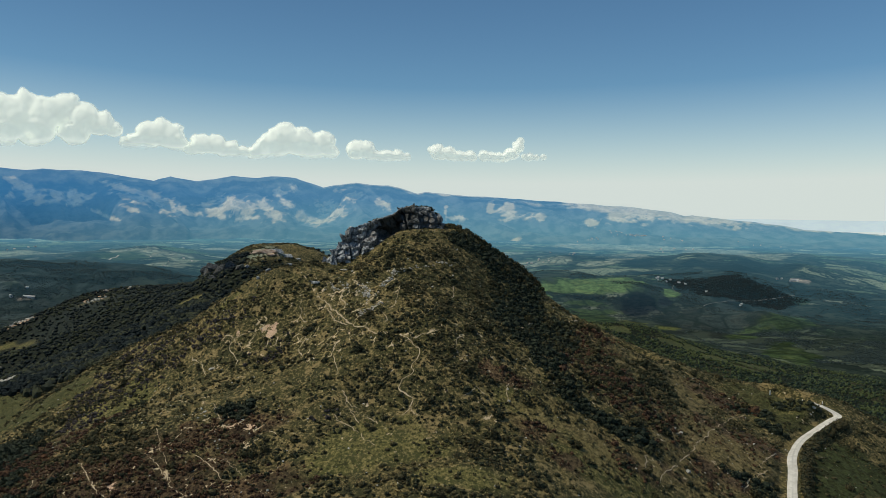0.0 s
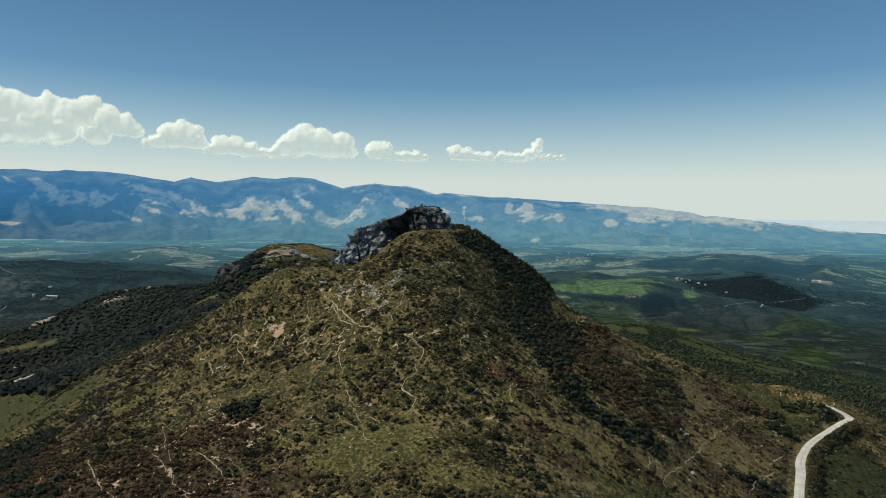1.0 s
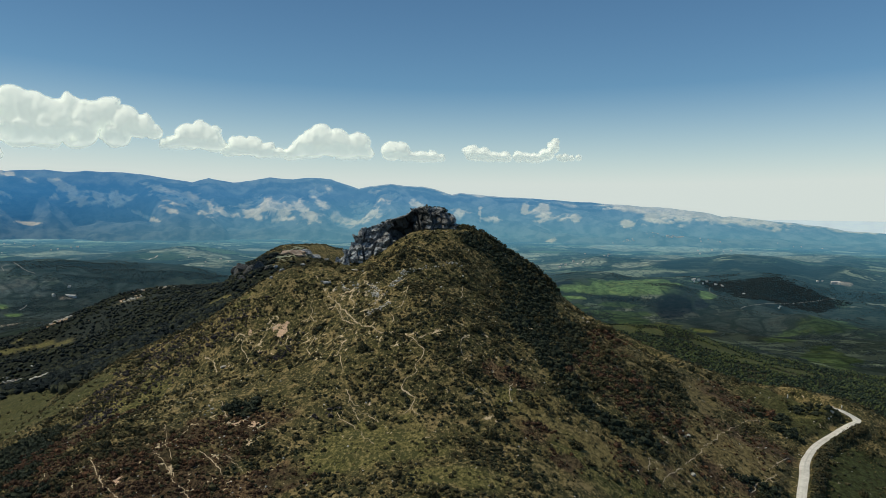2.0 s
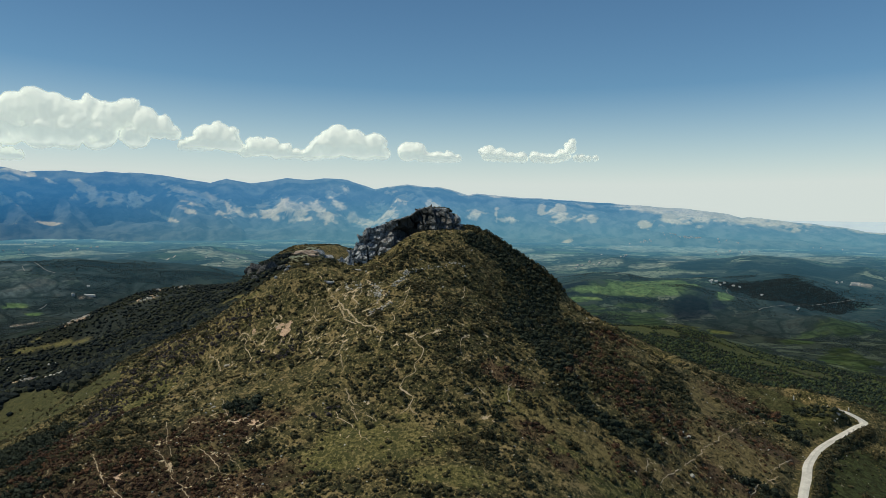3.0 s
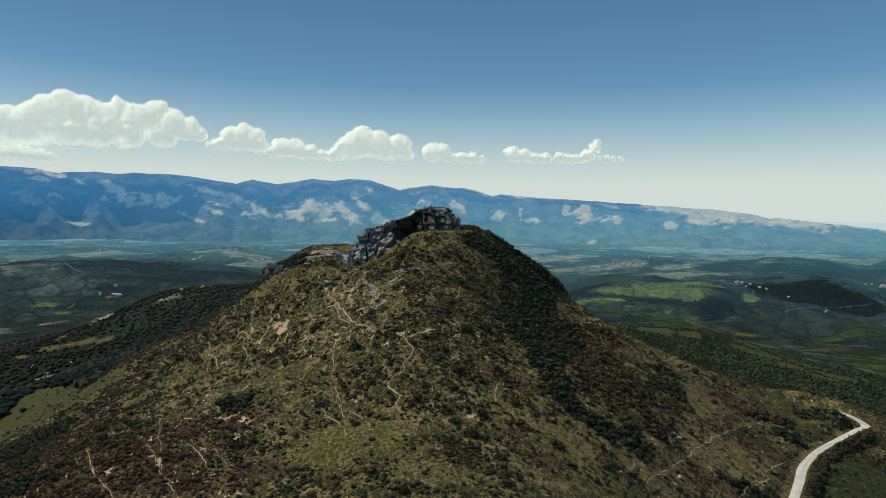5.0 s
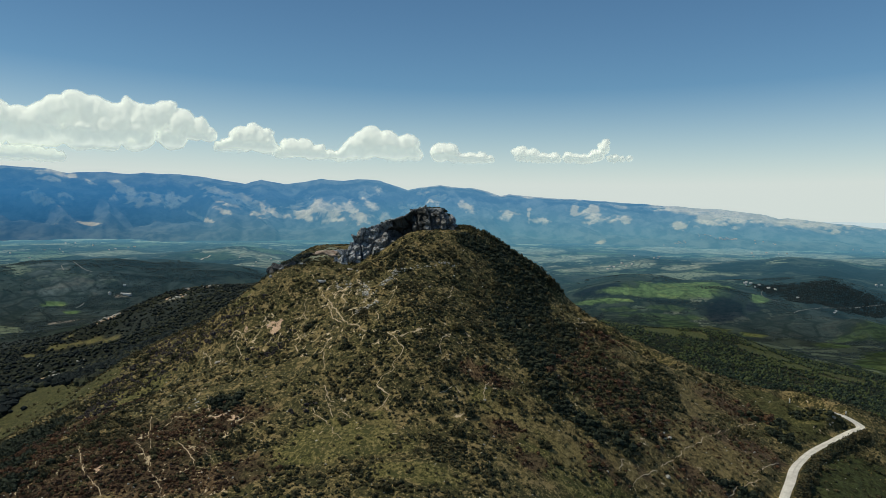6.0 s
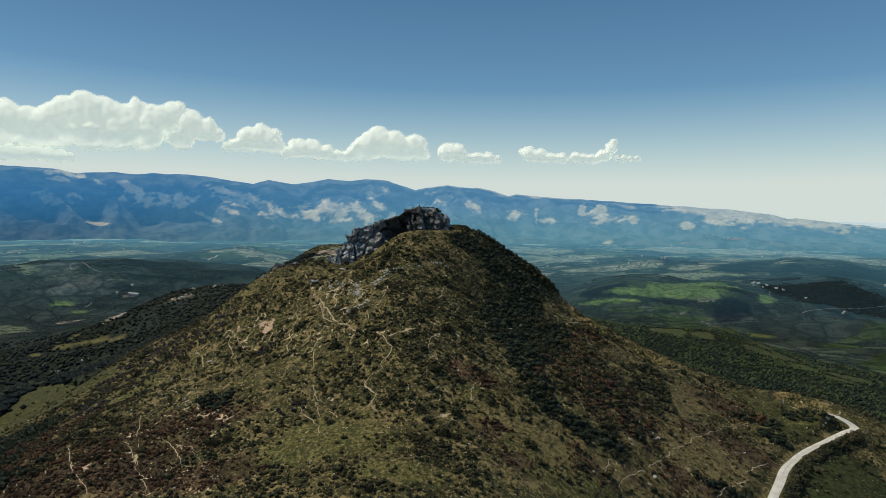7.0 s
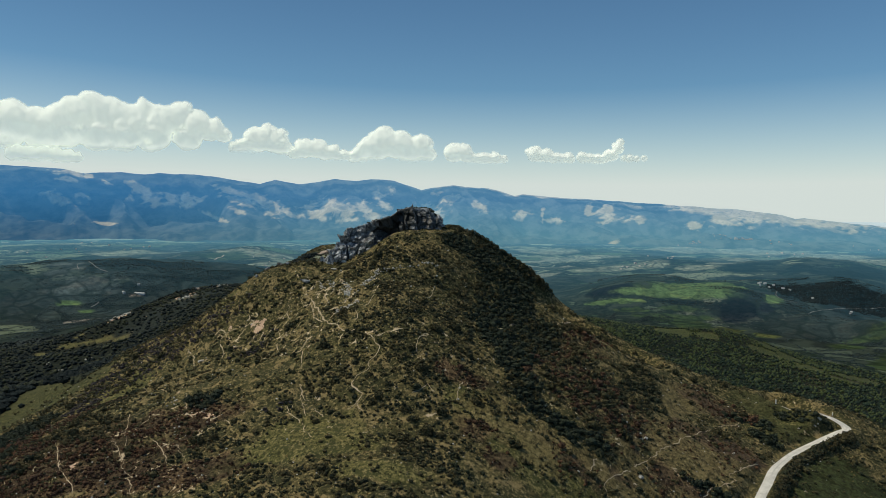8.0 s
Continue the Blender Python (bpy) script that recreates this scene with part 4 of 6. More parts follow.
LIT_FLANKS_EAST = [(8.7, 0.44, 0.62, 0.17, 20), (6.7, -0.23, 0.75, 0.25, 0), (10.6, 0.47, 1.04, 0.37, 0), (12.4, -0.11, 1.04, 0.46, 0), (14.0, -0.04, 1.66, 0.5, 0), (16.6, -0.04, 1.66, 0.37, 10), (19.1, -0.34, 1.66, 0.25, 8), (10.5, -0.57, 0.5, 0.33, 0), (20.5, -0.8, 0.33, 0.17, -20), (-32.6, 2.29, 1.24, 0.17, 5), (-33.2, 1.87, 0.83, 0.17, 5), (-33.5, 0.63, 1.04, 0.33, 15), (-32.1, 0.84, 0.62, 0.12, 10), (-34.2, 0.97, 0.33, 0.17, 0), (-30.6, 1.73, 0.5, 0.12, 20), (-30.9, -1.03, 1.24, 0.12, 0), (5.2, -2.01, 0.41, 0.21, 0)]


def range_place(az, s):
    """The range's surface: az in degrees, s from its foot (0) to its crest (1) and over."""
    el = np.interp(az, [c[0] for c in CREST], [c[1] for c in CREST])
    el = el + 0.05 * fbm(az, 0 * az, 1.3, 4, 31)
    r0 = 3850 + 170 * fbm(az, 0 * az, 2.4, 4, 36)
    r = r0 + (4750 - r0) * s
    top = 300 + 4750 * np.tan(np.radians(el))
    foot = land(16.6 + r0 * np.sin(np.radians(az)), r0 * np.cos(np.radians(az))) - 8
    up = np.where(s < 1, 0.45 * s + 0.55 * s**2.2, 1 - 1.5 * np.maximum(s - 1, 0) ** 0.8)
    x, y = 16.6 + r * np.sin(np.radians(az)), -1.7 + r * np.cos(np.radians(az))
    bell = np.clip(4 * s * (1 - s), 0, 1)
    ridged = 1 - np.abs(fbm(x + 0.5 * r, 0.6 * y, 300, 4, 33, 0.42)) * 2.2
    z = foot + (top - foot) * up + bell * (top - foot) * (0.38 * (ridged - 0.55))
    z = np.maximum(z, foot + (top - foot) * 0.30 * s * (1 + 0.9 * fbm(x, y, 260, 4, 42)) + 8 * step(0, 0.05, s))
    return x, y, z + 26 * step(0, 0.14, s) * (1 - step(0.28, 0.6, s)) * (0.5 + fbm(x, y, 240, 4, 35))


def mountain_range():
    ss, aa = np.meshgrid(np.linspace(0, 1.12, 110), np.arange(-46, 40.01, 0.1), indexing="ij")
    x, y, z = range_place(aa, ss)
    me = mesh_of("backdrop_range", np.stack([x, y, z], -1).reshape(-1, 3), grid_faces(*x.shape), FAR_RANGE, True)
    el = np.degrees(np.arctan2(z - 300, np.hypot(x - 16.6, y)))
    bare = np.zeros(x.shape)
    wa, we = aa + 0.22 * fbm(aa, el, 0.9, 3, 37), el + 0.16 * fbm(aa, el, 0.7, 3, 38)
    streak = fbm(wa * 0.8 + 1.3 * we, 2.6 * we - 1.2 * wa, 0.5, 4, 41)
    for ca, ce, ra, re_, fall in (*LIT_FLANKS_WEST, *LIT_FLANKS_MIDDLE, *LIT_FLANKS_EAST):
        c, s_ = math.cos(radians(fall)), math.sin(radians(fall))
        u, v = (wa - ca) * c - (we - ce) * s_, (wa - ca) * s_ + (we - ce) * c
        d = np.hypot(u / ra, v / re_)
        bare = np.maximum(bare, 0.95 * (1 - step(0.35, 1.5, d + 1.0 * streak)))
    top = np.interp(aa, [c[0] for c in CREST], [c[1] for c in CREST])
    deep = top - el + 0.30 * fbm(aa, el * 2, 1.6, 3, 39) + 0.12 * fbm(aa + 2 * el, el * 2, 0.4, 3, 40)
    bare = np.maximum(bare, 0.8 * (1 - step(0.30, 0.85, deep)) * step(4.0, 8.0, aa) * (1 - step(18, 21, aa)))
    bare = np.maximum(bare, 0.7 * (1 - step(0.02, 0.16, deep)) * step(-10, -6, aa))
    for ca, ce, ra, re_ in ((7.6, 0.72, 0.8, 0.25), (8.2, 0.0, 1.3, 0.4), (9.6, -0.05, 1.1, 0.4), (4.7, 1.02, 0.9, 0.18), (2.0, 0.40, 0.9, 0.6)):  # cloud shadows, painted as gaps in the pale flanks
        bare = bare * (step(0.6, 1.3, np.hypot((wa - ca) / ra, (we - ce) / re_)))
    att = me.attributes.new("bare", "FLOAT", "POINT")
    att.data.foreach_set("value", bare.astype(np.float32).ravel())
    return tagged(new("backdrop_range", me), "long blue hazy mountain range with limestone flanks painted sunlit pale", "mountains", kind="structure")


mountain_range()


def sea():
    az = np.radians(np.arange(8, 46, 1.0))
    rs = np.array([4790, 4850, 4900, 4940])
    zs = np.array([225, 252, 272, 286])
    rr, aa = np.meshgrid(rs, az, indexing="ij")
    z = np.repeat(zs[:, None], len(az), 1)
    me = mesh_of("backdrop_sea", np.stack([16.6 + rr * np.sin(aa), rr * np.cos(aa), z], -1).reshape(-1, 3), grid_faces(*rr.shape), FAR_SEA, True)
    return tagged(new("backdrop_sea", me), "pale strip of distant sea that glows like hazy air", "sea", kind="structure")


sea()


# ---- clouds: lobes as degrees from +y, degrees over the eye, radius in degrees ----
GREAT_CLOUD = [(-37.8, 5.85, 1.6), (-36.2, 5.6, 1.55), (-34.8, 5.3, 1.5), (-33.6, 5.45, 1.45), (-32.6, 6.3, 1.3), (-31.5, 6.65, 1.35), (-30.3, 6.35, 1.35), (-29.1, 5.95, 1.35), (-28.2, 6.45, 1.08), (-27.0, 6.05, 1.25), (-25.9, 6.45, 1.15), (-24.8, 5.98, 1.15), (-23.7, 5.58, 0.95), (-22.9, 5.25, 0.6), (-31.2, 4.9, 1.3), (-27.8, 4.9, 1.2), (-34.5, 4.6, 1.2), (-25.5, 4.9, 1.0), (-36.5, 4.6, 1.3), (-33.0, 4.9, 1.2), (-29.5, 4.8, 1.2)]
LOW_CLOUD = [(-36.0, 3.5, 0.7), (-35.2, 3.42, 0.62), (-34.4, 3.52, 0.66), (-33.7, 3.46, 0.62), (-33.0, 3.42, 0.55), (-32.4, 3.36, 0.45)]
SECOND_CLOUD = [(-20.7, 5.04, 1.08), (-19.9, 5.27, 1.04), (-19.3, 4.9, 1.0), (-21.6, 4.5, 0.66), (-22.3, 4.35, 0.5), (-18.6, 4.4, 0.6)]
THIRD_CLOUD = [(-17.4, 4.49, 0.83), (-16.4, 4.52, 0.83), (-15.4, 4.23, 0.75), (-14.6, 4.05, 0.58), (-18.2, 4.15, 0.5), (-14.0, 3.98, 0.5)]
DOMED_CLOUD = [(-12.6, 4.63, 1.16), (-11.6, 5.14, 1.33), (-10.5, 4.96, 1.24), (-9.1, 4.87, 1.0), (-9.7, 4.16, 0.75), (-13.4, 4.2, 0.75), (-13.9, 4.0, 0.5), (-8.3, 4.25, 0.6)]
FIFTH_CLOUD = [(-6.6, 4.42, 0.83), (-5.8, 4.44, 0.75), (-4.4, 4.05, 0.54), (-3.5, 4.06, 0.5), (-2.9, 3.99, 0.37), (-5.2, 4.04, 0.58)]
SIXTH_CLOUD = [(-0.7, 4.42, 0.66), (0.2, 4.3, 0.62), (1.0, 4.1, 0.54), (1.8, 4.11, 0.46)]
TOWERED_CLOUD = [(2.8, 4.11, 0.5), (3.8, 4.04, 0.5), (4.6, 4.32, 0.54), (5.2, 4.85, 0.5), (5.3, 5.25, 0.33), (6.0, 4.12, 0.37), (7.0, 4.08, 0.29)]


def cloud(lobes, seed):
    """A heaped body of lumps upon lumps, with a frayed rim and a soft flat base, round the lobes."""
    rng = np.random.default_rng(seed)
    dist, cell = 4720.0, 0.045
    balls = []
    row = sorted(lobes)
    lobes = lobes + [((p[0] + q[0]) / 2, min(p[1], q[1]), 0.9 * min(p[2], q[2])) for p, q in zip(row, row[1:]) if q[0] - p[0] > 0.5 * min(p[2], q[2])]
    for az, el, rad in lobes:
        balls.append((az, el, 0.0, rad * 0.84))
        for _ in range(8):
            a, far = rng.uniform(-0.5, math.pi + 0.5), rad * rng.uniform(0.15, 0.66)
            one = (az + math.cos(a) * far, el + math.sin(a) * far, 0.75 * math.sqrt(max(0.0, 0.7 * rad * rad - far * far)), rad * rng.uniform(0.26, 0.44))
            balls.append(one)
            for _ in range(6):
                b, near = rng.uniform(-0.3, math.pi + 0.3), one[3] * rng.uniform(0.2, 0.85)
                balls.append((one[0] + math.cos(b) * near, one[1] + math.sin(b) * near, one[2] + 0.75 * math.sqrt(max(0.0, one[3] ** 2 - near * near)), one[3] * rng.uniform(0.28, 0.5)))
    base = min(el - 0.76 * rad for _, el, rad in lobes)
    big = max(p[2] for p in lobes)
    a0, a1 = min(p[0] - 1.2 * p[3] for p in balls), max(p[0] + 1.2 * p[3] for p in balls)
    e1 = max(p[1] + 1.2 * p[3] for p in balls)
    az, el = np.meshgrid(np.arange(a0, a1, cell), np.arange(base - 0.35, e1, cell), indexing="xy")
    wx = az + 0.09 * fbm(az, el, 0.5, 4, seed, 0.6)
    wy = el + 0.09 * fbm(az, el, 0.5, 4, seed + 9, 0.6)
    body, deep = np.full(az.shape, -1.0), np.zeros(az.shape)
    for pa, pe, pd, pr in balls:
        q = pr * pr - (wx - pa) ** 2 - (wy - pe) ** 2
        body = np.maximum(body, q / pr)
        deep = np.maximum(deep, np.where(q > 0, pd + np.sqrt(np.maximum(q, 0)), 0))
    deep = deep + 0.05 * fbm(az, el, 0.3, 4, seed + 30, 0.6) * step(0, 0.1, body)
    up = np.clip((el - base) / max(e1 - base, 0.1), 0, 1)
    curl = step(0.0, 0.45, up + 0.12 * fbm(az, el, 0.8, 3, seed + 70))
    deep = deep * (0.55 + 0.45 * curl) + step(0, 0.3, body) * 0.75 * (e1 - base) * (1 - up) * curl
    body = np.minimum(body, (el - base + (0.10 + 0.12 * big) * fbm(az, el, 0.9, 4, seed + 40)) * 1.5)
    thin = 1 - step(0.0, 0.20 + 0.07 * big, body + 0.08 + 0.10 * fbm(az, el, 0.25, 4, seed + 60, 0.65))
    low = 1 - step(0.0, 0.04 + 0.46 * min(big, 1.2), el - base + (0.06 + 0.16 * min(big, 1.2)) * fbm(az, el, 1.1, 3, seed + 50))
    thin = np.maximum(thin, low)
    for field in [deep] * 14 + [thin] * 3:  # vapour has no creases
        field[1:-1, 1:-1] = (4 * field[1:-1, 1:-1] + 2 * (field[:-2, 1:-1] + field[2:, 1:-1] + field[1:-1, :-2] + field[1:-1, 2:])) / 12
    rows, cols = az.shape
    inside = body > 0
    keep = inside[:-1, :-1] | inside[1:, :-1] | inside[:-1, 1:] | inside[1:, 1:]
    quads = grid_faces(rows, cols)[keep.ravel()]
    sides = []
    for sign in (-1, 1):
        d = dist + sign * np.radians(deep) * dist * (0.9 if sign < 0 else 0.3)
        sides.append(np.stack([16.6 + d * np.sin(np.radians(az)), -1.7 + d * np.cos(np.radians(az)), 300 + d * np.tan(np.radians(el))], -1).reshape(-1, 3))
    verts, faces = np.vstack(sides), np.vstack([quads, quads[:, ::-1] + rows * cols])
    used = np.unique(faces)
    back = np.zeros(len(verts), int)
    back[used] = np.arange(len(used))
    me = mesh_of("cloud", verts[used], back[faces], CLOUD, True)
    att = me.attributes.new("thin", "FLOAT", "POINT")
    att.data.foreach_set("value", np.tile(thin.ravel(), 2)[used].astype(np.float32))
    return tagged(new("cloud", me), "bright white cumulus cloud with a soft flat greyish base", "cloud", group="line of clouds over the range")


for _n, _lobes in enumerate((GREAT_CLOUD, LOW_CLOUD, SECOND_CLOUD, THIRD_CLOUD, DOMED_CLOUD, FIFTH_CLOUD, SIXTH_CLOUD, TOWERED_CLOUD)):
    cloud(_lobes, 70 + _n)


# ---- road and trails ----
def ribbon(name, line, zs, width, material, crown=0.0, across=5, ragged=0.0, seed=0):
    """A strip along a line, with edges that waver."""
    p = np.asarray(line)
    d = np.gradient(p, axis=0)
    d /= np.linalg.norm(d, axis=1, keepdims=True) + 1e-9
    side = np.stack([d[:, 1], -d[:, 0]], -1)
    n = len(p)
    u = np.linspace(-1, 1, across)
    wl = width / 2 * np.maximum(0.06, 1 + ragged * fbm(np.arange(n) * 0.3, np.zeros(n), 2.0, 3, 80 + seed))
    wr = width / 2 * np.maximum(0.06, 1 + ragged * fbm(np.arange(n) * 0.3, np.zeros(n), 2.0, 3, 180 + seed))
    off = np.where(u[None] < 0, wl[:, None], wr[:, None]) * u[None]
    xy = p[:, None] + off[..., None] * side[:, None]
    z = zs(xy[..., 0], xy[..., 1]) + crown * (1 - u[None] ** 2)
    me = mesh_of(name, np.concatenate([xy, z[..., None]], -1).reshape(-1, 3), grid_faces(n, across), material, True)
    att = me.attributes.new("worn", "FLOAT", "POINT")
    mid = np.exp(-((u[None] - 0.05) ** 2) / 0.02) * (0.5 + 0.8 * fbm(np.arange(n) * 1.0, np.zeros(n), 9.0, 3, 90 + seed))[:, None]
    att.data.foreach_set("value", np.clip(mid, 0, 1).astype(np.float32).ravel())
    return new(name, me)


tagged(ribbon("road", ROAD_LINE, lambda x, y: ground(x, y) + 0.05, 2.45, ROAD_GRAVEL, 0.12, 13, 0.2), "pale gravel track curving round the foot of the hill", "road", kind="structure")
TRAILS = []


def trail(width, *pts):
    line = curve_points(pts, 0.35)
    k = len(TRAILS)
    for size, far in ((2.2, 0.35), (0.8, 0.34)):
        line = line + far * np.stack([fbm(line[:, 0], line[:, 1], size, 2, 40 + k), fbm(line[:, 0], line[:, 1], size, 2, 140 + k)], -1)
    TRAILS.append(line)
    ob = ribbon("footpath", line, lambda x, y: ground(x, y) + 0.10, 0.52 * width, TRAIL_SOIL, 0.02, 4, 1.6, k)
    tagged(ob, "narrow worn goat path of pale trodden soil", "footpath", group="goat paths on the hill", kind="structure")


trail(0.42, (-10.5, 198.3), (-8.3, 196.2), (-6.5, 193.7), (-5.2, 191.3), (-6.3, 188.8), (-7.1, 187.5), (-6.8, 185.2), (-8.8, 184.2), (-9.7, 182.8), (-9.6, 180.8), (-8.0, 179.3), (-6.5, 177.9), (-6.4, 176.2), (-7.0, 174.8))
trail(0.3, (-7.0, 174.8), (-5.9, 172.7), (-4.3, 171.5))
trail(0.3, (-7.0, 174.8), (-7.8, 172.7), (-8.7, 171.9))
trail(0.42, (5.8, 199.3), (3.9, 197.1), (3.9, 195.6), (3.6, 194.0), (4.2, 192.5), (5.0, 192.0))
trail(0.45, (-36.7, 229.7), (-33.9, 226.5), (-32.3, 223.9), (-30.2, 221.0), (-28.2, 216.9), (-26.8, 213.5), (-24.5, 209.2), (-22.4, 206.5), (-20.5, 205.9), (-19.7, 206.6))
trail(0.42, (-22.4, 206.5), (-19.7, 204.1), (-17.7, 201.3), (-15.3, 199.7))
trail(0.3, (-33.3, 223.7), (-30.8, 218.6), (-29.4, 214.9), (-27.1, 211.2), (-24.7, 209.2))
trail(0.3, (-41.3, 230.0), (-41.8, 227.9), (-40.5, 225.6), (-40.9, 224.4), (-38.8, 221.3))
trail(0.3, (-29.1, 228.4), (-28.9, 225.2), (-27.6, 222.0), (-27.4, 219.3))
trail(0.36, (-53.5, 227.7), (-51.3, 224.4), (-50.1, 221.6), (-48.8, 217.7), (-49.7, 216.4))
trail(0.4, (-63.6, 225.0), (-62.8, 226.1), (-59.6, 223.9), (-56.9, 224.2))
trail(0.36, (-60.2, 222.8), (-59.9, 220.2), (-58.3, 217.6), (-56.4, 214.5), (-56.1, 212.3))
trail(0.36, (-27.2, 202.6), (-27.9, 200.7), (-27.9, 198.4), (-29.0, 198.1))
trail(0.3, (-27.7, 197.6), (-26.2, 193.5), (-25.6, 189.6))
trail(0.3, (-12.1, 217.5), (-12.7, 214.8), (-12.7, 211.8), (-13.9, 211.1))
trail(0.28, (-15.9, 209.4), (-14.7, 206.3), (-14.5, 203.4))
trail(0.32, (-23.6, 183.0), (-22.2, 180.7), (-21.5, 178.2), (-20.4, 175.9), (-19.3, 173.8), (-18.3, 170.9))
trail(0.24, (-22.0, 179.8), (-20.5, 177.9), (-19.2, 176.8))
trail(0.22, (-20.1, 175.9), (-17.6, 174.3), (-15.4, 172.4), (-13.6, 170.8))
trail(0.24, (-24.0, 175.4), (-21.0, 171.1), (-17.9, 168.0), (-15.8, 163.9), (-13.6, 160.7))
trail(0.26, (-80.3, 171.3), (-77.1, 167.0), (-74.3, 162.8), (-71.2, 158.7), (-68.9, 156.2), (-66.1, 153.4), (-63.6, 151.0), (-60.0, 146.8))
trail(0.24, (-65.8, 178.9), (-63.4, 174.2), (-62.0, 170.3), (-59.5, 166.3), (-58.1, 163.9), (-56.8, 161.0), (-55.2, 157.0), (-52.5, 153.2), (-50.0, 150.7), (-46.2, 144.4))
trail(0.26, (-62.8, 165.7), (-59.9, 163.5), (-55.7, 158.0))
trail(0.28, (-54.8, 187.9), (-52.0, 181.5), (-49.3, 175.5))
trail(0.28, (-52.6, 166.0), (-49.2, 162.7), (-45.9, 158.5), (-44.0, 156.2), (-41.4, 154.6))
trail(0.28, (-45.4, 163.0), (-42.6, 159.2), (-39.8, 156.4))
trail(0.22, (-89.7, 170.3), (-88.3, 166.1), (-87.3, 162.5), (-85.5, 157.6), (-83.3, 152.5))
trail(0.28, (96.9, 243.2), (92.4, 237.9), (88.2, 233.2), (82.3, 222.9), (76.9, 214.7), (72.2, 207.1), (68.8, 201.3), (66.3, 198.0), (64.5, 194.8), (61.7, 190.7), (57.8, 185.6))
trail(0.26, (56.9, 183.6), (54.4, 180.8), (51.3, 177.2), (50.0, 174.2), (50.3, 172.8))
trail(0.3, (93.4, 213.5), (86.6, 203.9), (82.8, 198.8), (83.8, 197.4), (79.1, 191.9), (76.3, 189.1), (73.2, 184.8))
trail(0.4, (28.7, 233.9), (25.7, 231.1), (23.6, 224.5), (22.0, 220.6))
trail(0.4, (44.5, 254.6), (41.6, 248.7), (39.5, 245.1))
trail(0.3, (3.3, 228.9), (3.4, 222.7), (2.3, 218.5))
trail(0.36, (8.2, 182.8), (7.0, 180.8), (5.5, 179.3))
trail(0.26, (16.7, 187.9), (15.7, 185.1), (15.9, 182.5), (15.5, 180.8))
trail(0.26, (48.7, 181.2), (47.7, 178.4), (46.8, 175.9))
trail(0.3, (-72.8, 224.8), (-68.1, 219.1), (-66.0, 215.3), (-64.5, 212.5))
trail(0.3, (-39.9, 215.3), (-38.2, 211.6), (-38.2, 209.1), (-36.1, 203.9))
trail(0.3, (-46.1, 219.3), (-46.2, 216.9), (-48.1, 216.4))
trail(0.26, (-3.8, 197.7), (-5.4, 196.9), (-6.8, 195.9))
TRAIL_POINTS = np.vstack(TRAILS)

# ---- rock ----
ICO1, ICO2, ICO3 = ico(1), ico(2), ico(3)


def boulder_mesh(seed, size, base=ICO3, cuts=9, bumps=0.10):
    """A rough block: a ball cut by planes, then pitted. Returns vertices and faces."""
    rng = np.random.default_rng(seed)
    v = base[0].copy()
    for _ in range(cuts):
        n = rng.normal(size=3)
        n /= np.linalg.norm(n)
        d = rng.uniform(0.34, 0.66)
        over = v @ n - d
        v = v - np.outer(np.maximum(over, 0), n)
    s = rng.uniform(0, 99)
    v = v * (1 + bumps * (vnoise(v[:, 0] * 3 + s, v[:, 1] * 3 + v[:, 2] * 2, seed) + 0.5 * vnoise(v[:, 0] * 7 - v[:, 2] * 5, v[:, 1] * 7 + s, seed + 1)))[:, None]
    return v * np.asarray(size), base[1]


# the crag: upper and lower edge of the cliff, from its low end to the summit
CRAG_TOP = [(-38.2, 253.0, 283.4), (-35.9, 254.0, 286.4), (-33.5, 256.0, 290.7), (-31.4, 258.0, 294.0), (-27.6, 260.0, 295.6), (-21.5, 262.0, 297.6), (-16.9, 264.0, 299.2), (-14.3, 266.0, 301.2), (-9.5, 267.0, 302.0), (-5.1, 268.0, 301.7), (-2.1, 268.0, 299.3), (0.4, 267.5, 295.6)]
CRAG_FOOT = [(-38.0, 251.0, 283.0), (-34.5, 250.0, 283.4), (-31.9, 250.5, 283.9), (-29.5, 251.5, 284.6), (-25.2, 253.5, 286.0), (-20.9, 257.0, 289.6), (-17.6, 259.8, 292.2), (-14.9, 261.5, 293.4), (-9.9, 262.5, 294.4), (-5.1, 263.5, 295.0), (-2.0, 264.5, 295.4), (0.4, 266.0, 295.4)]


def facets(u, v, seed):
    """Tilted blocks of unit size: how far each stands out, and the gap to the next block's edge."""
    iu, iv = np.floor(u), np.floor(v)
    best, second, out = np.full(u.shape, 9.0), np.full(u.shape, 9.0), np.zeros(u.shape)
    for du in (-1, 0, 1):
        for dv in (-1, 0, 1):
            cu, cv = iu + du, iv + dv
            pu, pv = cu + 0.5 + 0.8 * (_hash(cu, cv, seed) - 0.5), cv + 0.5 + 0.8 * (_hash(cu, cv, seed + 1) - 0.5)
            d = np.hypot(u - pu, v - pv)
            val = 2 * _hash(cu, cv, seed + 2) - 1 + (u - pu) * (0.8 + 1.0 * (_hash(cu, cv, seed + 3) - 0.5)) - (v - pv) * (0.5 + 0.7 * _hash(cu, cv, seed + 4))
            near = d < best
            second = np.where(near, best, np.minimum(second, d))
            out = np.where(near, val, out)
            best = np.where(near, d, best)
    return out, second - best


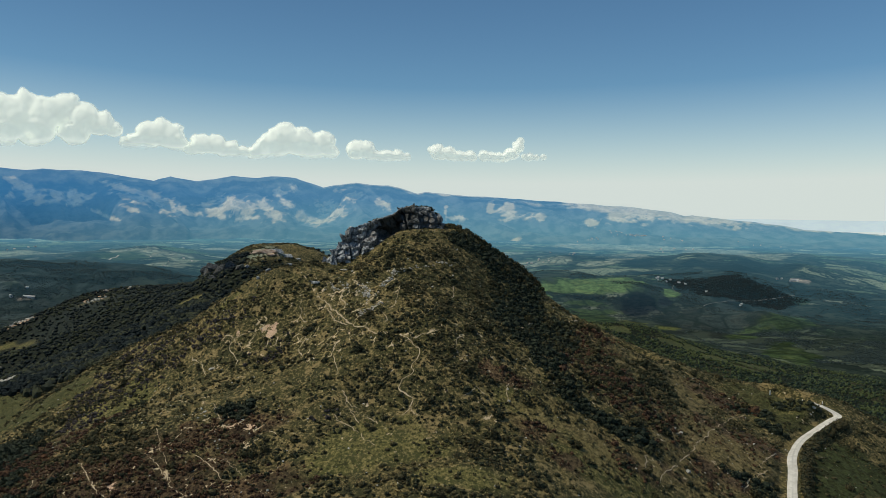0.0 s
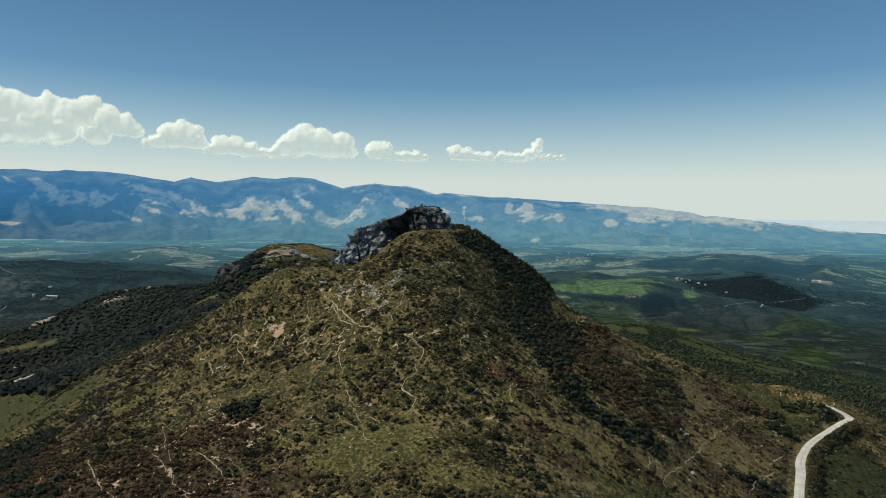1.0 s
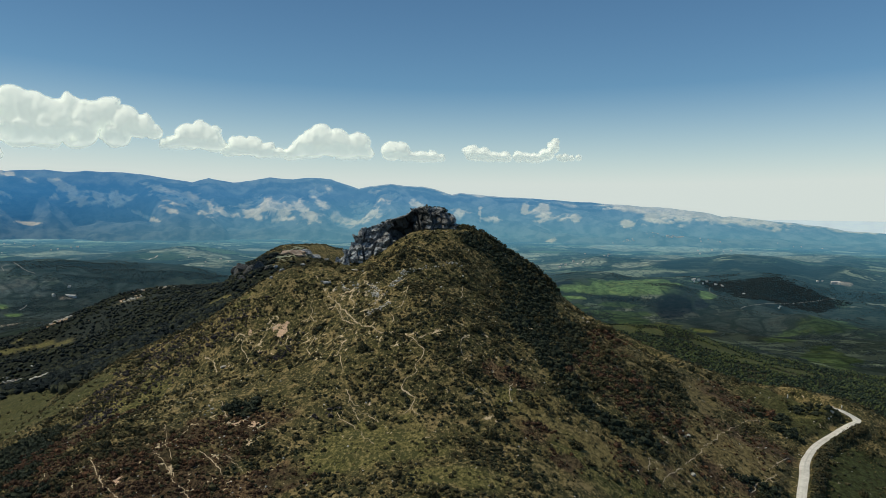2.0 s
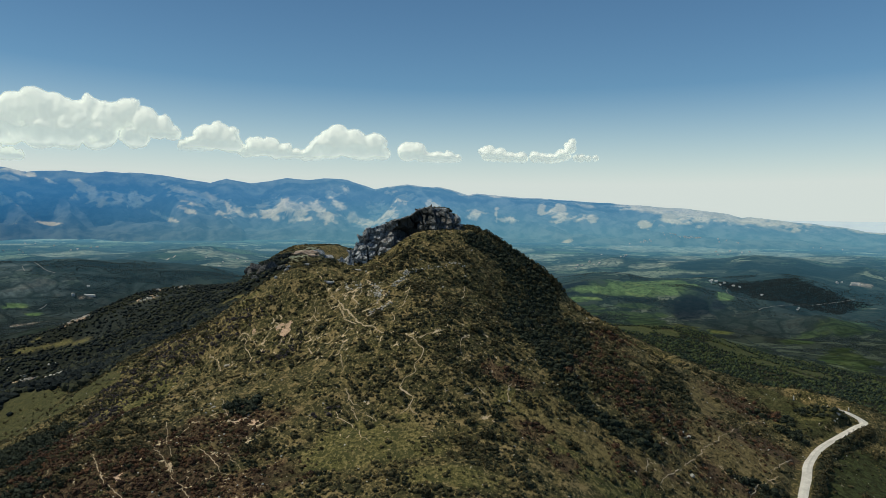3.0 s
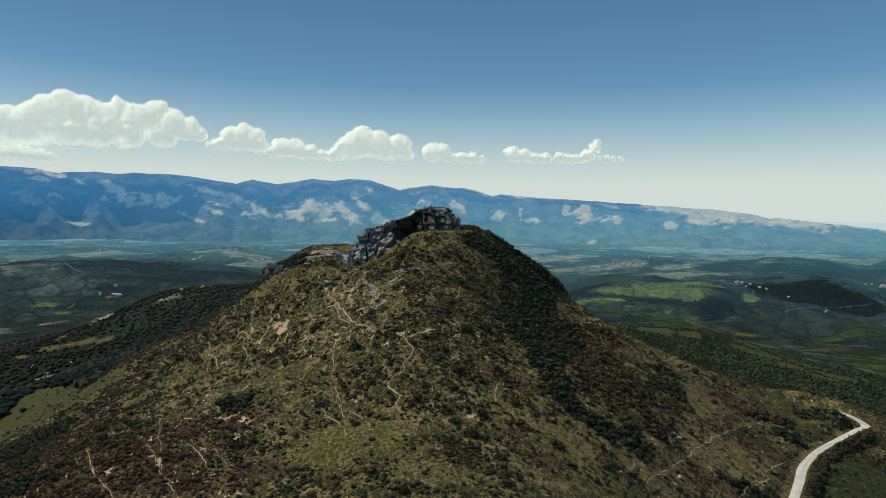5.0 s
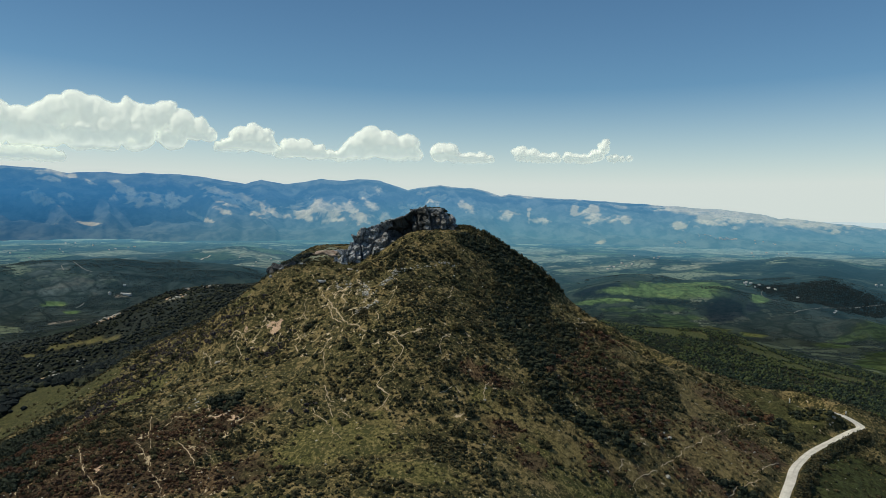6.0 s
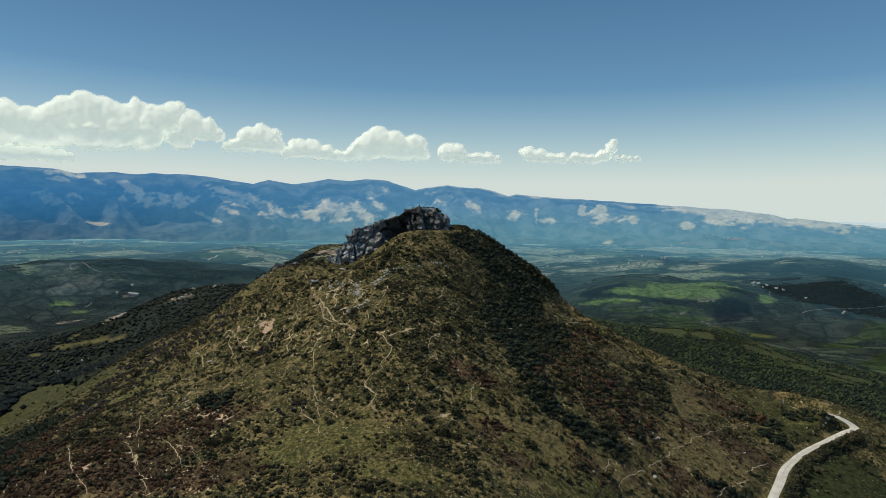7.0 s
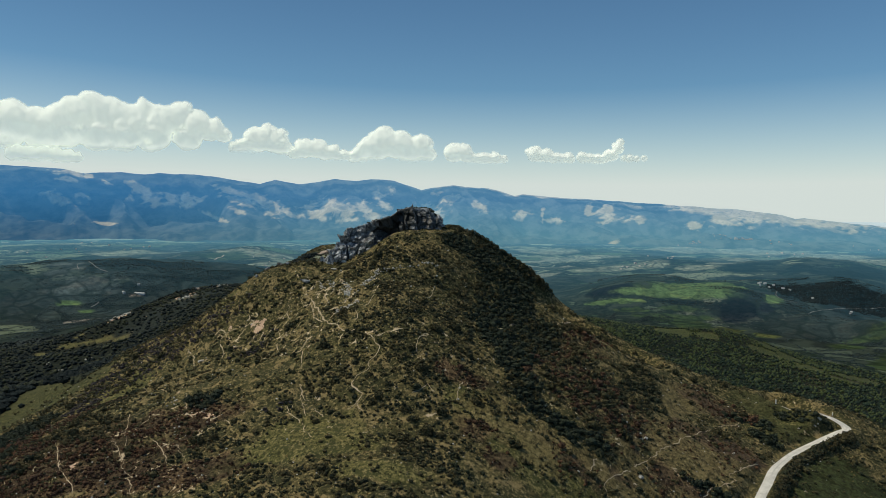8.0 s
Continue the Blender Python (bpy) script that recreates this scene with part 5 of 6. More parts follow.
def crag():
    top, foot = curve_points(CRAG_TOP, 0.22), curve_points(CRAG_FOOT, 0.22)
    n = 420
    pick = lambda a: np.stack([np.interp(np.linspace(0, 1, n), np.linspace(0, 1, len(a)), a[:, k]) for k in range(3)], -1)
    top, foot = pick(top), pick(foot)
    along = np.linspace(0, 1, n)
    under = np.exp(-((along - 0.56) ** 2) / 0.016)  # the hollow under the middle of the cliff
    back = np.array([0.15, 1.0, 0.0])
    rows = [foot + (0, -0.8, -3.0), foot, foot * 0.66 + top * 0.34 + back * (-0.3 + 4.6 * under)[:, None], foot * 0.25 + top * 0.75 + back * (0.1 + 3.4 * under)[:, None] + (0, -0.9, 0), top + np.outer(under, (0, -0.8, 0)) + (0, -0.9, -0.5), top + np.outer(under, (0, -0.5, 0)) + (0, 0, 0.1), top + back * 4.0 + (0, 0, 0.1), top + back * 7.0 + (0, 0, -2.0), top + back * 11.0 + (0, 0, -9.0)]
    rows = np.array(rows)
    k = 130
    t = np.linspace(0, len(rows) - 1, k)
    i = np.minimum(t.astype(int), len(rows) - 2)
    f = (t - i)[:, None, None]
    p = rows[i] * (1 - f) + rows[i + 1] * f
    du, dv = np.gradient(p, axis=1), np.gradient(p, axis=0)
    nrm = np.cross(du, dv)
    nrm /= np.linalg.norm(nrm, axis=2, keepdims=True) + 1e-9
    if nrm[30, :, 1].mean() > 0:
        nrm = -nrm
    x, y, z = p[..., 0], p[..., 1], p[..., 2]
    # upright buttresses and clefts, then blocks and pits
    w = x + 1.4 * fbm(x, z, 5, 3, 22)
    big, g1 = facets((w + 0.35 * z) / 4.4, z / 7.0 + 0.4 * vnoise(x / 4, z / 4, 21), 23)
    some, g2 = facets((w + 0.2 * z) / 1.9 + y / 5, z / 2.7 + y / 4, 33)
    small, g3 = facets(x / 0.75 + y, z / 0.9 + y, 43)
    out = 1.55 * big - 2.3 * (1 - step(0.0, 0.20, g1)) + 0.65 * some - 0.85 * (1 - step(0.0, 0.14, g2)) + 0.10 * small + 0.3 * fbm(x + 0.6 * y, z, 0.9, 3, 25)
    upper = 1 - 0.88 * step(3.9, 4.8, t)[:, None]
    fade = upper * step(0, 0.14, along)[None] * step(0, 0.06, 1 - along)[None] * 0.85 + 0.15
    fade = fade * (1 - 0.7 * under[None] * step(3.2, 3.9, t)[:, None])
    p = p + nrm * (fade * out)[..., None]
    root = new("rock_crag")
    root.location = tuple(foot[n // 2])
    for name, a, b_, stuff, label in (("buttress", 0, 176, LIMESTONE, "pale jagged limestone buttress"), ("overhang", 175, 300, LIMESTONE, "overhanging face with its shade darkened into the stone"), ("summit_block", 299, n, LIMESTONE, "blocky grey summit rocks")):
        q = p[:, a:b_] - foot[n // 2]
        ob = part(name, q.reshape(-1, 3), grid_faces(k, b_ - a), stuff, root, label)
        # the hollow's shade painted on, a darker summit and random streaks
        darkened = (np.exp(-((along - 0.57) / 0.13) ** 2) + 0.42 * step(0.66, 0.74, along))[None] * (1 - step(4.3, 5.0, t))[:, None] + 0.28 * fbm(x, z + 0.4 * x, 3.0, 3, 71) + 0.22 * step(0.05, 0.32, fbm(x + 0.4 * z, 0.35 * z, 1.5, 3, 72))
        ob.data.attributes.new("shade_stain", "FLOAT", "POINT").data.foreach_set("value", np.clip(darkened[:, a:b_], 0, 1).astype(np.float32).ravel())
    return tagged(root, "weathered grey limestone crag with a dark overhang on the summit", "rock crag"), top


CRAG, CRAG_EDGE = crag()


def stone(name, x, y, size, seed, material=PALE_STONE, sink=0.3, label="", category="rock", base=ICO2, turn=0.0, dz=0.0):
    v, f = boulder_mesh(seed, size, base)
    ob = part(name, v, f, material)
    ob.matrix_world = pose(x, y, float(ground(np.array([x]), np.array([y]))[0]) + size[2] * (1 - 2 * sink) * 0.5 + dz, 0, 0, turn)
    return tagged(ob, label, category)


# blocks at the crag's low end and under its summit
for _k, (_x, _y, _z, _s) in enumerate(((-37.8, 252.0, 283.5, 1.7), (-35.4, 250.6, 284.0, 1.6), (-32.6, 250.2, 284.4, 1.3))):
    _v, _f = boulder_mesh(300 + _k, (_s, _s * 0.9, _s * 1.25), ICO3, 9, 0.08)
    _ob = part("crag_block", _v, _f, LIMESTONE)
    _ob.matrix_world = pose(_x, _y, _z, 0, 8 * math.sin(_k), 40 * _k)
    tagged(_ob, "fractured grey limestone block jutting from the crag", "rock", group="blocks of the crag")

ROCK = "pale grey limestone boulder lying in the grass"
stone("boulder", -38.6, 235.0, (2.3, 1.3, 1.0), 1, LIMESTONE, 0.3, ROCK, base=ICO3, turn=-15)
stone("boulder", -63.1, 214.0, (1.2, 0.9, 0.7), 2, PALE_STONE, 0.3, ROCK, base=ICO3)
stone("boulder", -29.5, 238.3, (1.8, 1.0, 0.4), 3, PALE_STONE, 0.35, ROCK)
stone("boulder", -55.5, 247.0, (1.3, 1.1, 1.2), 4, LIMESTONE, 0.3, ROCK, base=ICO3)
stone("boulder", -57.5, 243.0, (0.9, 0.8, 0.8), 5, LIMESTONE, 0.3, ROCK)
stone("boulder", 62.0, 198.8, (0.7, 0.6, 0.8), 6, PALE_STONE, 0.3, ROCK)
stone("boulder", 59.1, 182.9, (0.7, 0.6, 0.7), 7, PALE_STONE, 0.3, ROCK)
stone("boulder", -48.0, 246.0, (1.6, 0.9, 0.6), 8, LIMESTONE, 0.3, ROCK)
stone("boulder", -20.4, 259.2, (1.0, 0.6, 1.0), 9, PALE_STONE, 0.3, "small upright pale stone under the crag")
for _k, (_x, _y, _s) in enumerate(((122.2, 247.6, 0.8), (121.4, 246.4, 0.6), (123.0, 249.0, 0.7), (120.3, 245.4, 0.5))):
    stone("roadside_stone", _x - 1.5, _y + 2.2, (_s, 0.8 * _s, 0.8 * _s), 30 + _k, PALE_STONE, 0.3, "white stone at the edge of the gravel track", turn=30 * _k)
# ledges of the knoll beyond
for _k, (_x, _y, _sx, _sy, _sz, _m) in enumerate(((-164, 690, 9, 5, 2.6, WARM_STONE), (-155, 689, 10, 5, 3.0, WARM_STONE), (-146, 691, 9, 5, 3.4, LIMESTONE), (-137, 693, 8, 4, 2.8, LIMESTONE), (-172, 690, 6, 4, 2.0, WARM_STONE), (-150, 680, 6, 3, 1.8, WARM_STONE), (-129, 696, 5, 3, 1.8, LIMESTONE), (-200, 684, 9, 7, 8.0, DARK_STONE), (-192, 672, 8, 6, 8.0, DARK_STONE), (-182, 664, 7, 5, 6.5, DARK_STONE), (-172, 660, 5, 4, 4.0, DARK_STONE), (-206, 694, 8, 6, 7.0, DARK_STONE), (-196, 662, 7, 5, 6.0, DARK_STONE), (-212, 706, 8, 6, 6.0, DARK_STONE), (-166, 662, 4, 3, 3.0, LIMESTONE))):
    stone("rock_ledge", _x, _y, (_sx, _sy, _sz), 400 + _k, _m, 0.35, "weathered limestone ledge on the knoll behind the hill", base=ICO3, turn=15 * math.sin(3 * _k))
# pale rubble on the wooded slope: x, y, spread along and across, number, largest
for _n, (_x, _y, _u, _v, _count, _big) in enumerate(((-538, 975, 16, 7, 26, 4.2), (-448, 1043, 9, 4, 10, 3.6), (-418, 1047, 9, 3, 8, 3.2), (-267, 470, 7, 5, 16, 3.6), (-402, 656, 4, 3, 6, 3.2), (-437, 689, 4, 3, 5, 3.0), (-395, 688, 3, 2, 4, 2.4), (-376, 632, 9, 6, 14, 4.0), (-592, 1080, 14, 6, 12, 4.5), (-362, 588, 4, 3, 5, 3.0), (-432, 972, 9, 5, 9, 3.6))):
    _rs = random.Random(40 + _n)
    for _k in range(_count):
        _s = _big * _rs.uniform(0.35, 1.0)
        stone("outcrop", _x + _rs.gauss(0, 0.6) * _u, _y + _rs.gauss(0, 0.6) * _v, (_s, _s * _rs.uniform(0.5, 0.9), _s * _rs.uniform(0.5, 0.9)), 500 + 31 * _n + _k, PALE_STONE, 0.25, "pale angular limestone outcrop among dark oaks", turn=_rs.uniform(0, 360))


# ---- tumbled stone walls ----
def tumbled_wall(pts, count, spread, seed, label):
    rng = np.random.default_rng(seed)
    line = curve_points(pts, 0.3)
    root = new("stone_wall")
    root.location = (line[0][0], line[0][1], float(ground(line[:1, 0], line[:1, 1])[0]))
    shapes = [mesh_of("stone", *boulder_mesh(600 + seed * 7 + q, (1, 0.8, 0.65), ICO2, 7, 0.06), PALE_STONE) for q in range(5)]
    for k in range(count):
        c = line[rng.integers(len(line))] + rng.normal(0, spread, 2)
        s = rng.uniform(0.45, 1.0) ** 2 * 0.62
        ob = new("stone", shapes[k % 5])
        ob.parent = root
        z = float(ground(c[:1], c[1:])[0])
        ob.matrix_local = Matrix.Translation((c[0] - root.location.x, c[1] - root.location.y, z + 0.18 * s - root.location.z)) @ pose(0, 0, 0, *(rng.uniform(-20, 20, 2)), rng.uniform(0, 360)) @ Matrix.Scale(s, 4)
    return tagged(root, label, "stone wall", group="ruined walls")


RUIN = "tumbled dry-stone wall of pale limestone on the slope"
tumbled_wall([(-17.7, 223.2), (-15.2, 225.8), (-14.0, 229.1), (-11.2, 230.0)], 70, 0.6, 1, RUIN)
tumbled_wall([(-24.1, 228.3), (-21.7, 221.8), (-19.1, 218.7)], 75, 0.8, 2, RUIN)
tumbled_wall([(-22.5, 212.5), (-19.6, 212.6), (-17.0, 214.6)], 65, 0.55, 3, RUIN)
tumbled_wall([(-14.3, 228.6), (-7.5, 231.5), (-0.6, 237.2), (2.8, 238.4)], 36, 0.4, 4, RUIN)
tumbled_wall([(-34, 233), (-30, 231), (-27, 229)], 35, 1.3, 5, "scatter of pale limestone rubble below the crag")
tumbled_wall([(-60, 184), (-52, 183), (-44, 186)], 30, 1.0, 6, "scatter of pale stones among brown heath")


# ---- marker posts by the road ----
def marker_post(x, y, tall, seed):
    root = new("marker_post")
    root.matrix_world = pose(x, y, float(ground(np.array([x]), np.array([y]))[0]) - 0.05, 2, -2, 20 * seed)
    bm = bmesh.new()
    bmesh.ops.create_cube(bm, size=1, matrix=Matrix.Translation((0, 0, tall / 2)) @ Matrix.Diagonal((0.34, 0.26, tall, 1)))
    bmesh.ops.bevel(bm, geom=bm.edges[:], offset=0.04, segments=2, affect="EDGES")
    me = bpy.data.meshes.new("shaft")
    bm.to_mesh(me), bm.free()
    me.materials.append(WHITEWASH)
    new("shaft", me).parent = root
    bm = bmesh.new()
    bmesh.ops.create_cone(bm, cap_ends=True, segments=8, radius1=0.32, radius2=0.26, depth=0.3, matrix=Matrix.Translation((0, 0, 0.12)))
    me = bpy.data.meshes.new("base")
    bm.to_mesh(me), bm.free()
    me.materials.append(DARK_PAINT)
    new("base", me).parent = root
    return tagged(root, "white painted marker post beside the gravel track", "post", group="marker posts")


marker_post(110.4, 259.1, 1.7, 1)
marker_post(119.8, 255.8, 1.5, 2)
marker_post(127.0, 257.0, 1.2, 3)


# ---- plants ----
def bush_shape(seed, base, squat=0.75, jag=0.28):
    """A ragged leafy lump, about one metre in radius, standing on z = 0."""
    rng = np.random.default_rng(seed)
    v = base[0].copy()
    s = rng.uniform(0, 90)
    v = v * (1 + 0.22 * vnoise(v[:, 0] * 1.7 + s, v[:, 1] * 1.7 + v[:, 2], seed) + jag * rng.uniform(-1, 1, len(v)))[:, None]
    v = v * np.array([rng.uniform(0.85, 1.15), rng.uniform(0.85, 1.15), squat])
    v[:, 2] += squat * 0.55
    v[:, 2] = np.maximum(v[:, 2], -0.25)
    return v, base[1]


def leafy_shape(seed, leaves, squat=0.8, leaf=0.34, heart=0.72, base=None):
    """A dark core wrapped in loose leaf sprays, with an uneven outline."""
    rng = np.random.default_rng(seed)
    core, faces = bush_shape(seed, base or ICO1, squat, 0.15)
    core = core * heart
    lobes = rng.normal(size=(5, 3))
    lobes /= np.linalg.norm(lobes, axis=1, keepdims=True)
    u = rng.normal(size=(leaves, 3))
    u /= np.linalg.norm(u, axis=1, keepdims=True)
    bulge = 0.72 + 0.34 * np.max(u @ lobes.T, axis=1)
    c = u * (bulge * rng.uniform(0.72, 1.08, leaves))[:, None]
    c[:, 2] = c[:, 2] * squat + 0.55 * squat
    c[:, 2] = np.maximum(c[:, 2], 0.02)
    a, b_ = rng.normal(size=(2, leaves, 3))
    a = a - u * (0.6 * (a * u).sum(1))[:, None]
    a /= np.linalg.norm(a, axis=1, keepdims=True)
    b_ = np.cross(u + 0.6 * b_, a)
    b_ /= np.linalg.norm(b_, axis=1, keepdims=True) + 1e-9
    s = rng.uniform(0.6, 1.3, leaves)[:, None] * leaf
    tri = np.stack([c + a * s, c - 0.5 * a * s + 0.8 * b_ * s, c - 0.6 * a * s - 0.7 * b_ * s], 1)
    verts = np.vstack([core, tri.reshape(-1, 3)])
    return verts, np.vstack([faces, np.arange(leaves * 3).reshape(-1, 3) + len(core)])


def grow(name, shapes, xy, size, material, label, category, seed, tall=(0.8, 1.25), smooth=False):
    """Joins many plants into one mesh of stuff."""
    rng = np.random.default_rng(seed)
    z = ground(xy[:, 0], xy[:, 1])
    kind_ = rng.integers(len(shapes), size=len(xy))
    turn = rng.uniform(0, 2 * np.pi, len(xy))
    high = rng.uniform(*tall, len(xy)) * size
    vs, fs, count = [], [], 0
    for k, (v, f) in enumerate(shapes):
        m = kind_ == k
        c, s = np.cos(turn[m])[:, None], np.sin(turn[m])[:, None]
        w = np.stack([(v[None, :, 0] * c - v[None, :, 1] * s) * size[m][:, None] + xy[m, 0][:, None], (v[None, :, 0] * s + v[None, :, 1] * c) * size[m][:, None] + xy[m, 1][:, None], v[None, :, 2] * high[m][:, None] + z[m][:, None]], -1)
        vs.append(w.reshape(-1, 3))
        fs.append((f[None] + (np.arange(m.sum()) * len(v))[:, None, None]).reshape(-1, 3) + count)
        count += w.shape[0] * w.shape[1]
    ob = new(name, mesh_of(name, np.vstack(vs), np.vstack(fs), material, smooth))
    return tagged(ob, label, category, kind="stuff")


def scatter(n, x0, x1, y0, y1, chance, seed):
    rng = np.random.default_rng(seed)
    xy = np.column_stack([rng.uniform(x0, x1, n), rng.uniform(y0, y1, n)])
    return xy[rng.uniform(size=n) < chance(xy[:, 0], xy[:, 1])]


def off_trails(x, y):
    d = np.full(len(x), 9.0)
    for a in range(0, len(x), 4000):
        q = (x[a : a + 4000, None] - TRAIL_POINTS[None, :, 0]) ** 2 + (y[a : a + 4000, None] - TRAIL_POINTS[None, :, 1]) ** 2
        d[a : a + 4000] = np.sqrt(q.min(1))
    road, _ = road_way(x, y)
    return step(0.3, 0.8, d) * step(3.0, 4.0, road)


def spaced(xy, size, gap):
    """Keeps plants that do not crowd one another."""
    cells, keep = collections.defaultdict(list), []
    for k, (x, y, r) in enumerate(zip(xy[:, 0].tolist(), xy[:, 1].tolist(), size.tolist())):
        i, j = int(x // 3), int(y // 3)
        if all((x - a) ** 2 + (y - b) ** 2 > (gap * (r + c)) ** 2 for di in (-1, 0, 1) for dj in (-1, 0, 1) for a, b, c in cells[i + di, j + dj]):
            cells[i, j].append((x, y, r))
            keep.append(k)
    return np.array(keep)


def thicket(x, y):
    return patches(x, y, THICKETS, 27, 0.5)


WALL_STONES = ((-15.5, 226, 3.5, 5, 0), (-21.5, 222, 3, 6, 0), (-20, 213.2, 4, 2.5, 0), (-6, 233, 9, 2, 30), (-39.8, 239.4, 3, 3, 0), (-64.5, 215.6, 2.5, 3, 0))


def scrub_chance(x, y):
    bare = np.maximum(cover(x, y)[2], 0.9 * patches(x, y, WALL_STONES, 14, 0.3))
    p = 0.12 + 0.22 * step(-0.1, 0.35, fbm(x, y, 9, 3, 29))
    dense = patches(x, y, DENSE_SCRUB, 28, 0.5)
    p = p + (0.85 - p) * dense
    p = p + (0.58 - p) * patches(x, y, HEATH_SCRUB, 22, 0.5)
    p = p + (0.75 - p) * patches(x, y, FLANK_SCRUB, 22, 0.5)
    p = p + (0.88 - p) * patches(x, y, UPPER_SCRUB, 22, 0.5)
    p = p + (0.02 - p) * 0.97 * patches(x, y, OPEN_GRASS, 26, 0.5)
    p = p * (0.3 + 1.2 * step(-0.15, 0.3, fbm(x, y, 3.6, 2, 21)))
    p = p + (1.0 - p) * np.maximum(thicket(x, y), patches(x, y, EAST_SCRUB, 22, 0.5))
    r = np.hypot(x - 18, y)
    crest = (np.abs(x + 18 - (y - 262) * 1.4) < 22) & (y > 250) & (y < 268)
    return np.clip(p, 0, 1) * (1 - bare) * off_trails(x, y) * np.where(crest & (ground(x, y) > 291), 0.25, 1.0) * step(135, 142, r)


SMALL = [leafy_shape(900 + q, 26, 0.75, 0.36, 0.86) for q in range(12)]
TINY = [bush_shape(920 + q, ICO1, 0.75, 0.4) for q in range(8)]
BLADES = []
for _q in range(5):
    _r = np.random.default_rng(970 + _q)
    _c = _r.uniform(-0.5, 0.5, (7, 3)) * (1, 1, 0)
    _t = _c + _r.normal(0, 0.45, (7, 3)) * (1, 1, 0) + (0, 0, 1.1)
    _w = _r.normal(0, 0.3, (7, 3)) * (1, 1, 0)
    BLADES.append((np.stack([_c - _w, _c + _w, _t], 1).reshape(-1, 3), np.arange(21).reshape(-1, 3)))
TUFT = [leafy_shape(930 + q, 12, 0.7, 0.5) for q in range(5)]
TREES = [leafy_shape(940 + q, 10, 0.85, 0.34, 0.98) for q in range(8)]
_oct = (np.array([(1, 0, 0), (0, 1, 0), (-1, 0, 0), (0, -1, 0), (0, 0, 1), (0, 0, -1)], float), np.array([(0, 1, 4), (1, 2, 4), (2, 3, 4), (3, 0, 4), (1, 0, 5), (2, 1, 5), (3, 2, 5), (0, 3, 5)]))
FAR_CROWNS = [bush_shape(950 + q, _oct, 0.8, 0.32) for q in range(6)]

_xy = scatter(165000, -190, 165, 133, 335, scrub_chance, 1)
_rng = np.random.default_rng(2)
_size = np.clip(np.exp(_rng.normal(-0.98, 0.42, len(_xy))), 0.15, 1.1) * (1 + 1.25 * thicket(_xy[:, 0], _xy[:, 1]) + 0.55 * patches(_xy[:, 0], _xy[:, 1], HEATH_SCRUB, 22) + 1.3 * patches(_xy[:, 0], _xy[:, 1], EAST_SCRUB, 22))
_size = np.minimum(_size, 1.35)
_keep = spaced(_xy, _size, 0.56)
_xy, _size = _xy[_keep], _size[_keep]
_brown = _rng.uniform(size=len(_xy)) < (0.75 - 0.3 * (_xy[:, 0] > 20)) * patches(_xy[:, 0], _xy[:, 1], HEATH, 11, 0.6) * (1 - 0.9 * thicket(_xy[:, 0], _xy[:, 1]))
_grey = ~_brown & (_rng.uniform(size=len(_xy)) < np.maximum(0.9 * patches(_xy[:, 0], _xy[:, 1], GREY_SCRUB, 24, 0.5), 0.35 * patches(_xy[:, 0], _xy[:, 1], FLANK_SCRUB, 24, 0.5)))
_thick = ~_brown & ~_grey & (np.maximum(thicket(_xy[:, 0], _xy[:, 1]), patches(_xy[:, 0], _xy[:, 1], EAST_SCRUB, 22)) > 0.45)
for _m, _stuff, _n, _label, _sd in ((_thick, THICKET_LEAVES, "thicket", "dense near-black evergreen thicket on the steep flank", 303), (~_brown & ~_grey & ~_thick, SCRUB, "scrub", "rounded dark olive bushes dotted over the dry hill", 3), (_brown, HEATHER, "heath_scrub", "reddish brown heath bushes in patches on the slope", 103), (_grey, GREY_TWIGS, "bare_scrub", "grey-purple leafless scrub in drifts on the flank", 203)):
    for _shapes, _half in ((SMALL, _m & (_size >= 0.40)), (TINY, _m & (_size < 0.40))):
        grow(_n, _shapes, _xy[_half], _size[_half], _stuff, _label, "scrub", _sd)
_xy = scatter(9000, -70, 100, 138, 225, lambda x, y: (0.06 + 0.45 * step(0.05, 0.35, fbm(x, y, 7, 3, 63))) * (1 - 0.8 * patches(x, y, OPEN_GRASS, 26, 0.5)) * (1 - cover(x, y)[2]) * off_trails(x, y), 65)
grow("cushion_scrub", TINY, _xy, 0.14 + 0.26 * np.random.default_rng(66).uniform(0, 1, len(_xy)) ** 2, SCRUB, "small rounded dark bushes dotting the open grass", "scrub", 67, (0.8, 1.1))
DWARF_BUSH = [bush_shape(995 + q, ICO1, 0.7, 0.3) for q in range(5)]
DWARF = [leafy_shape(990 + q, 12, 0.8, 0.6) for q in range(6)]
DWARF = [(v[12:], f[20:] - 12) for v, f in DWARF]
_xy = scatter(30000, -170, 140, 135, 290, lambda x, y: (0.10 + 0.6 * step(-0.1, 0.2, fbm(x, y, 8, 3, 45))) * (1 - 0.45 * step(4, 14, x)) * (1 - cover(x, y)[2]) * (1 - 0.85 * np.maximum(cover(x, y)[1], patches(x, y, OPEN_GRASS, 26, 0.5))) * off_trails(x, y), 41)
grow("dwarf_scrub", DWARF, _xy, np.random.default_rng(42).uniform(0.18, 0.44, len(_xy)), SCRUB, "knee-high dark dwarf scrub speckling the dry grass", "scrub", 43, (0.6, 1.0))
_xy = scatter(16000, -90, 110, 135, 260, lambda x, y: cover(x, y)[0] * 0.5 * off_trails(x, y), 4)
grow("heather", TUFT, _xy, np.random.default_rng(5).uniform(0.2, 0.5, len(_xy)), HEATHER, "reddish brown heath bushes in patches on the slope", "heath", 6)
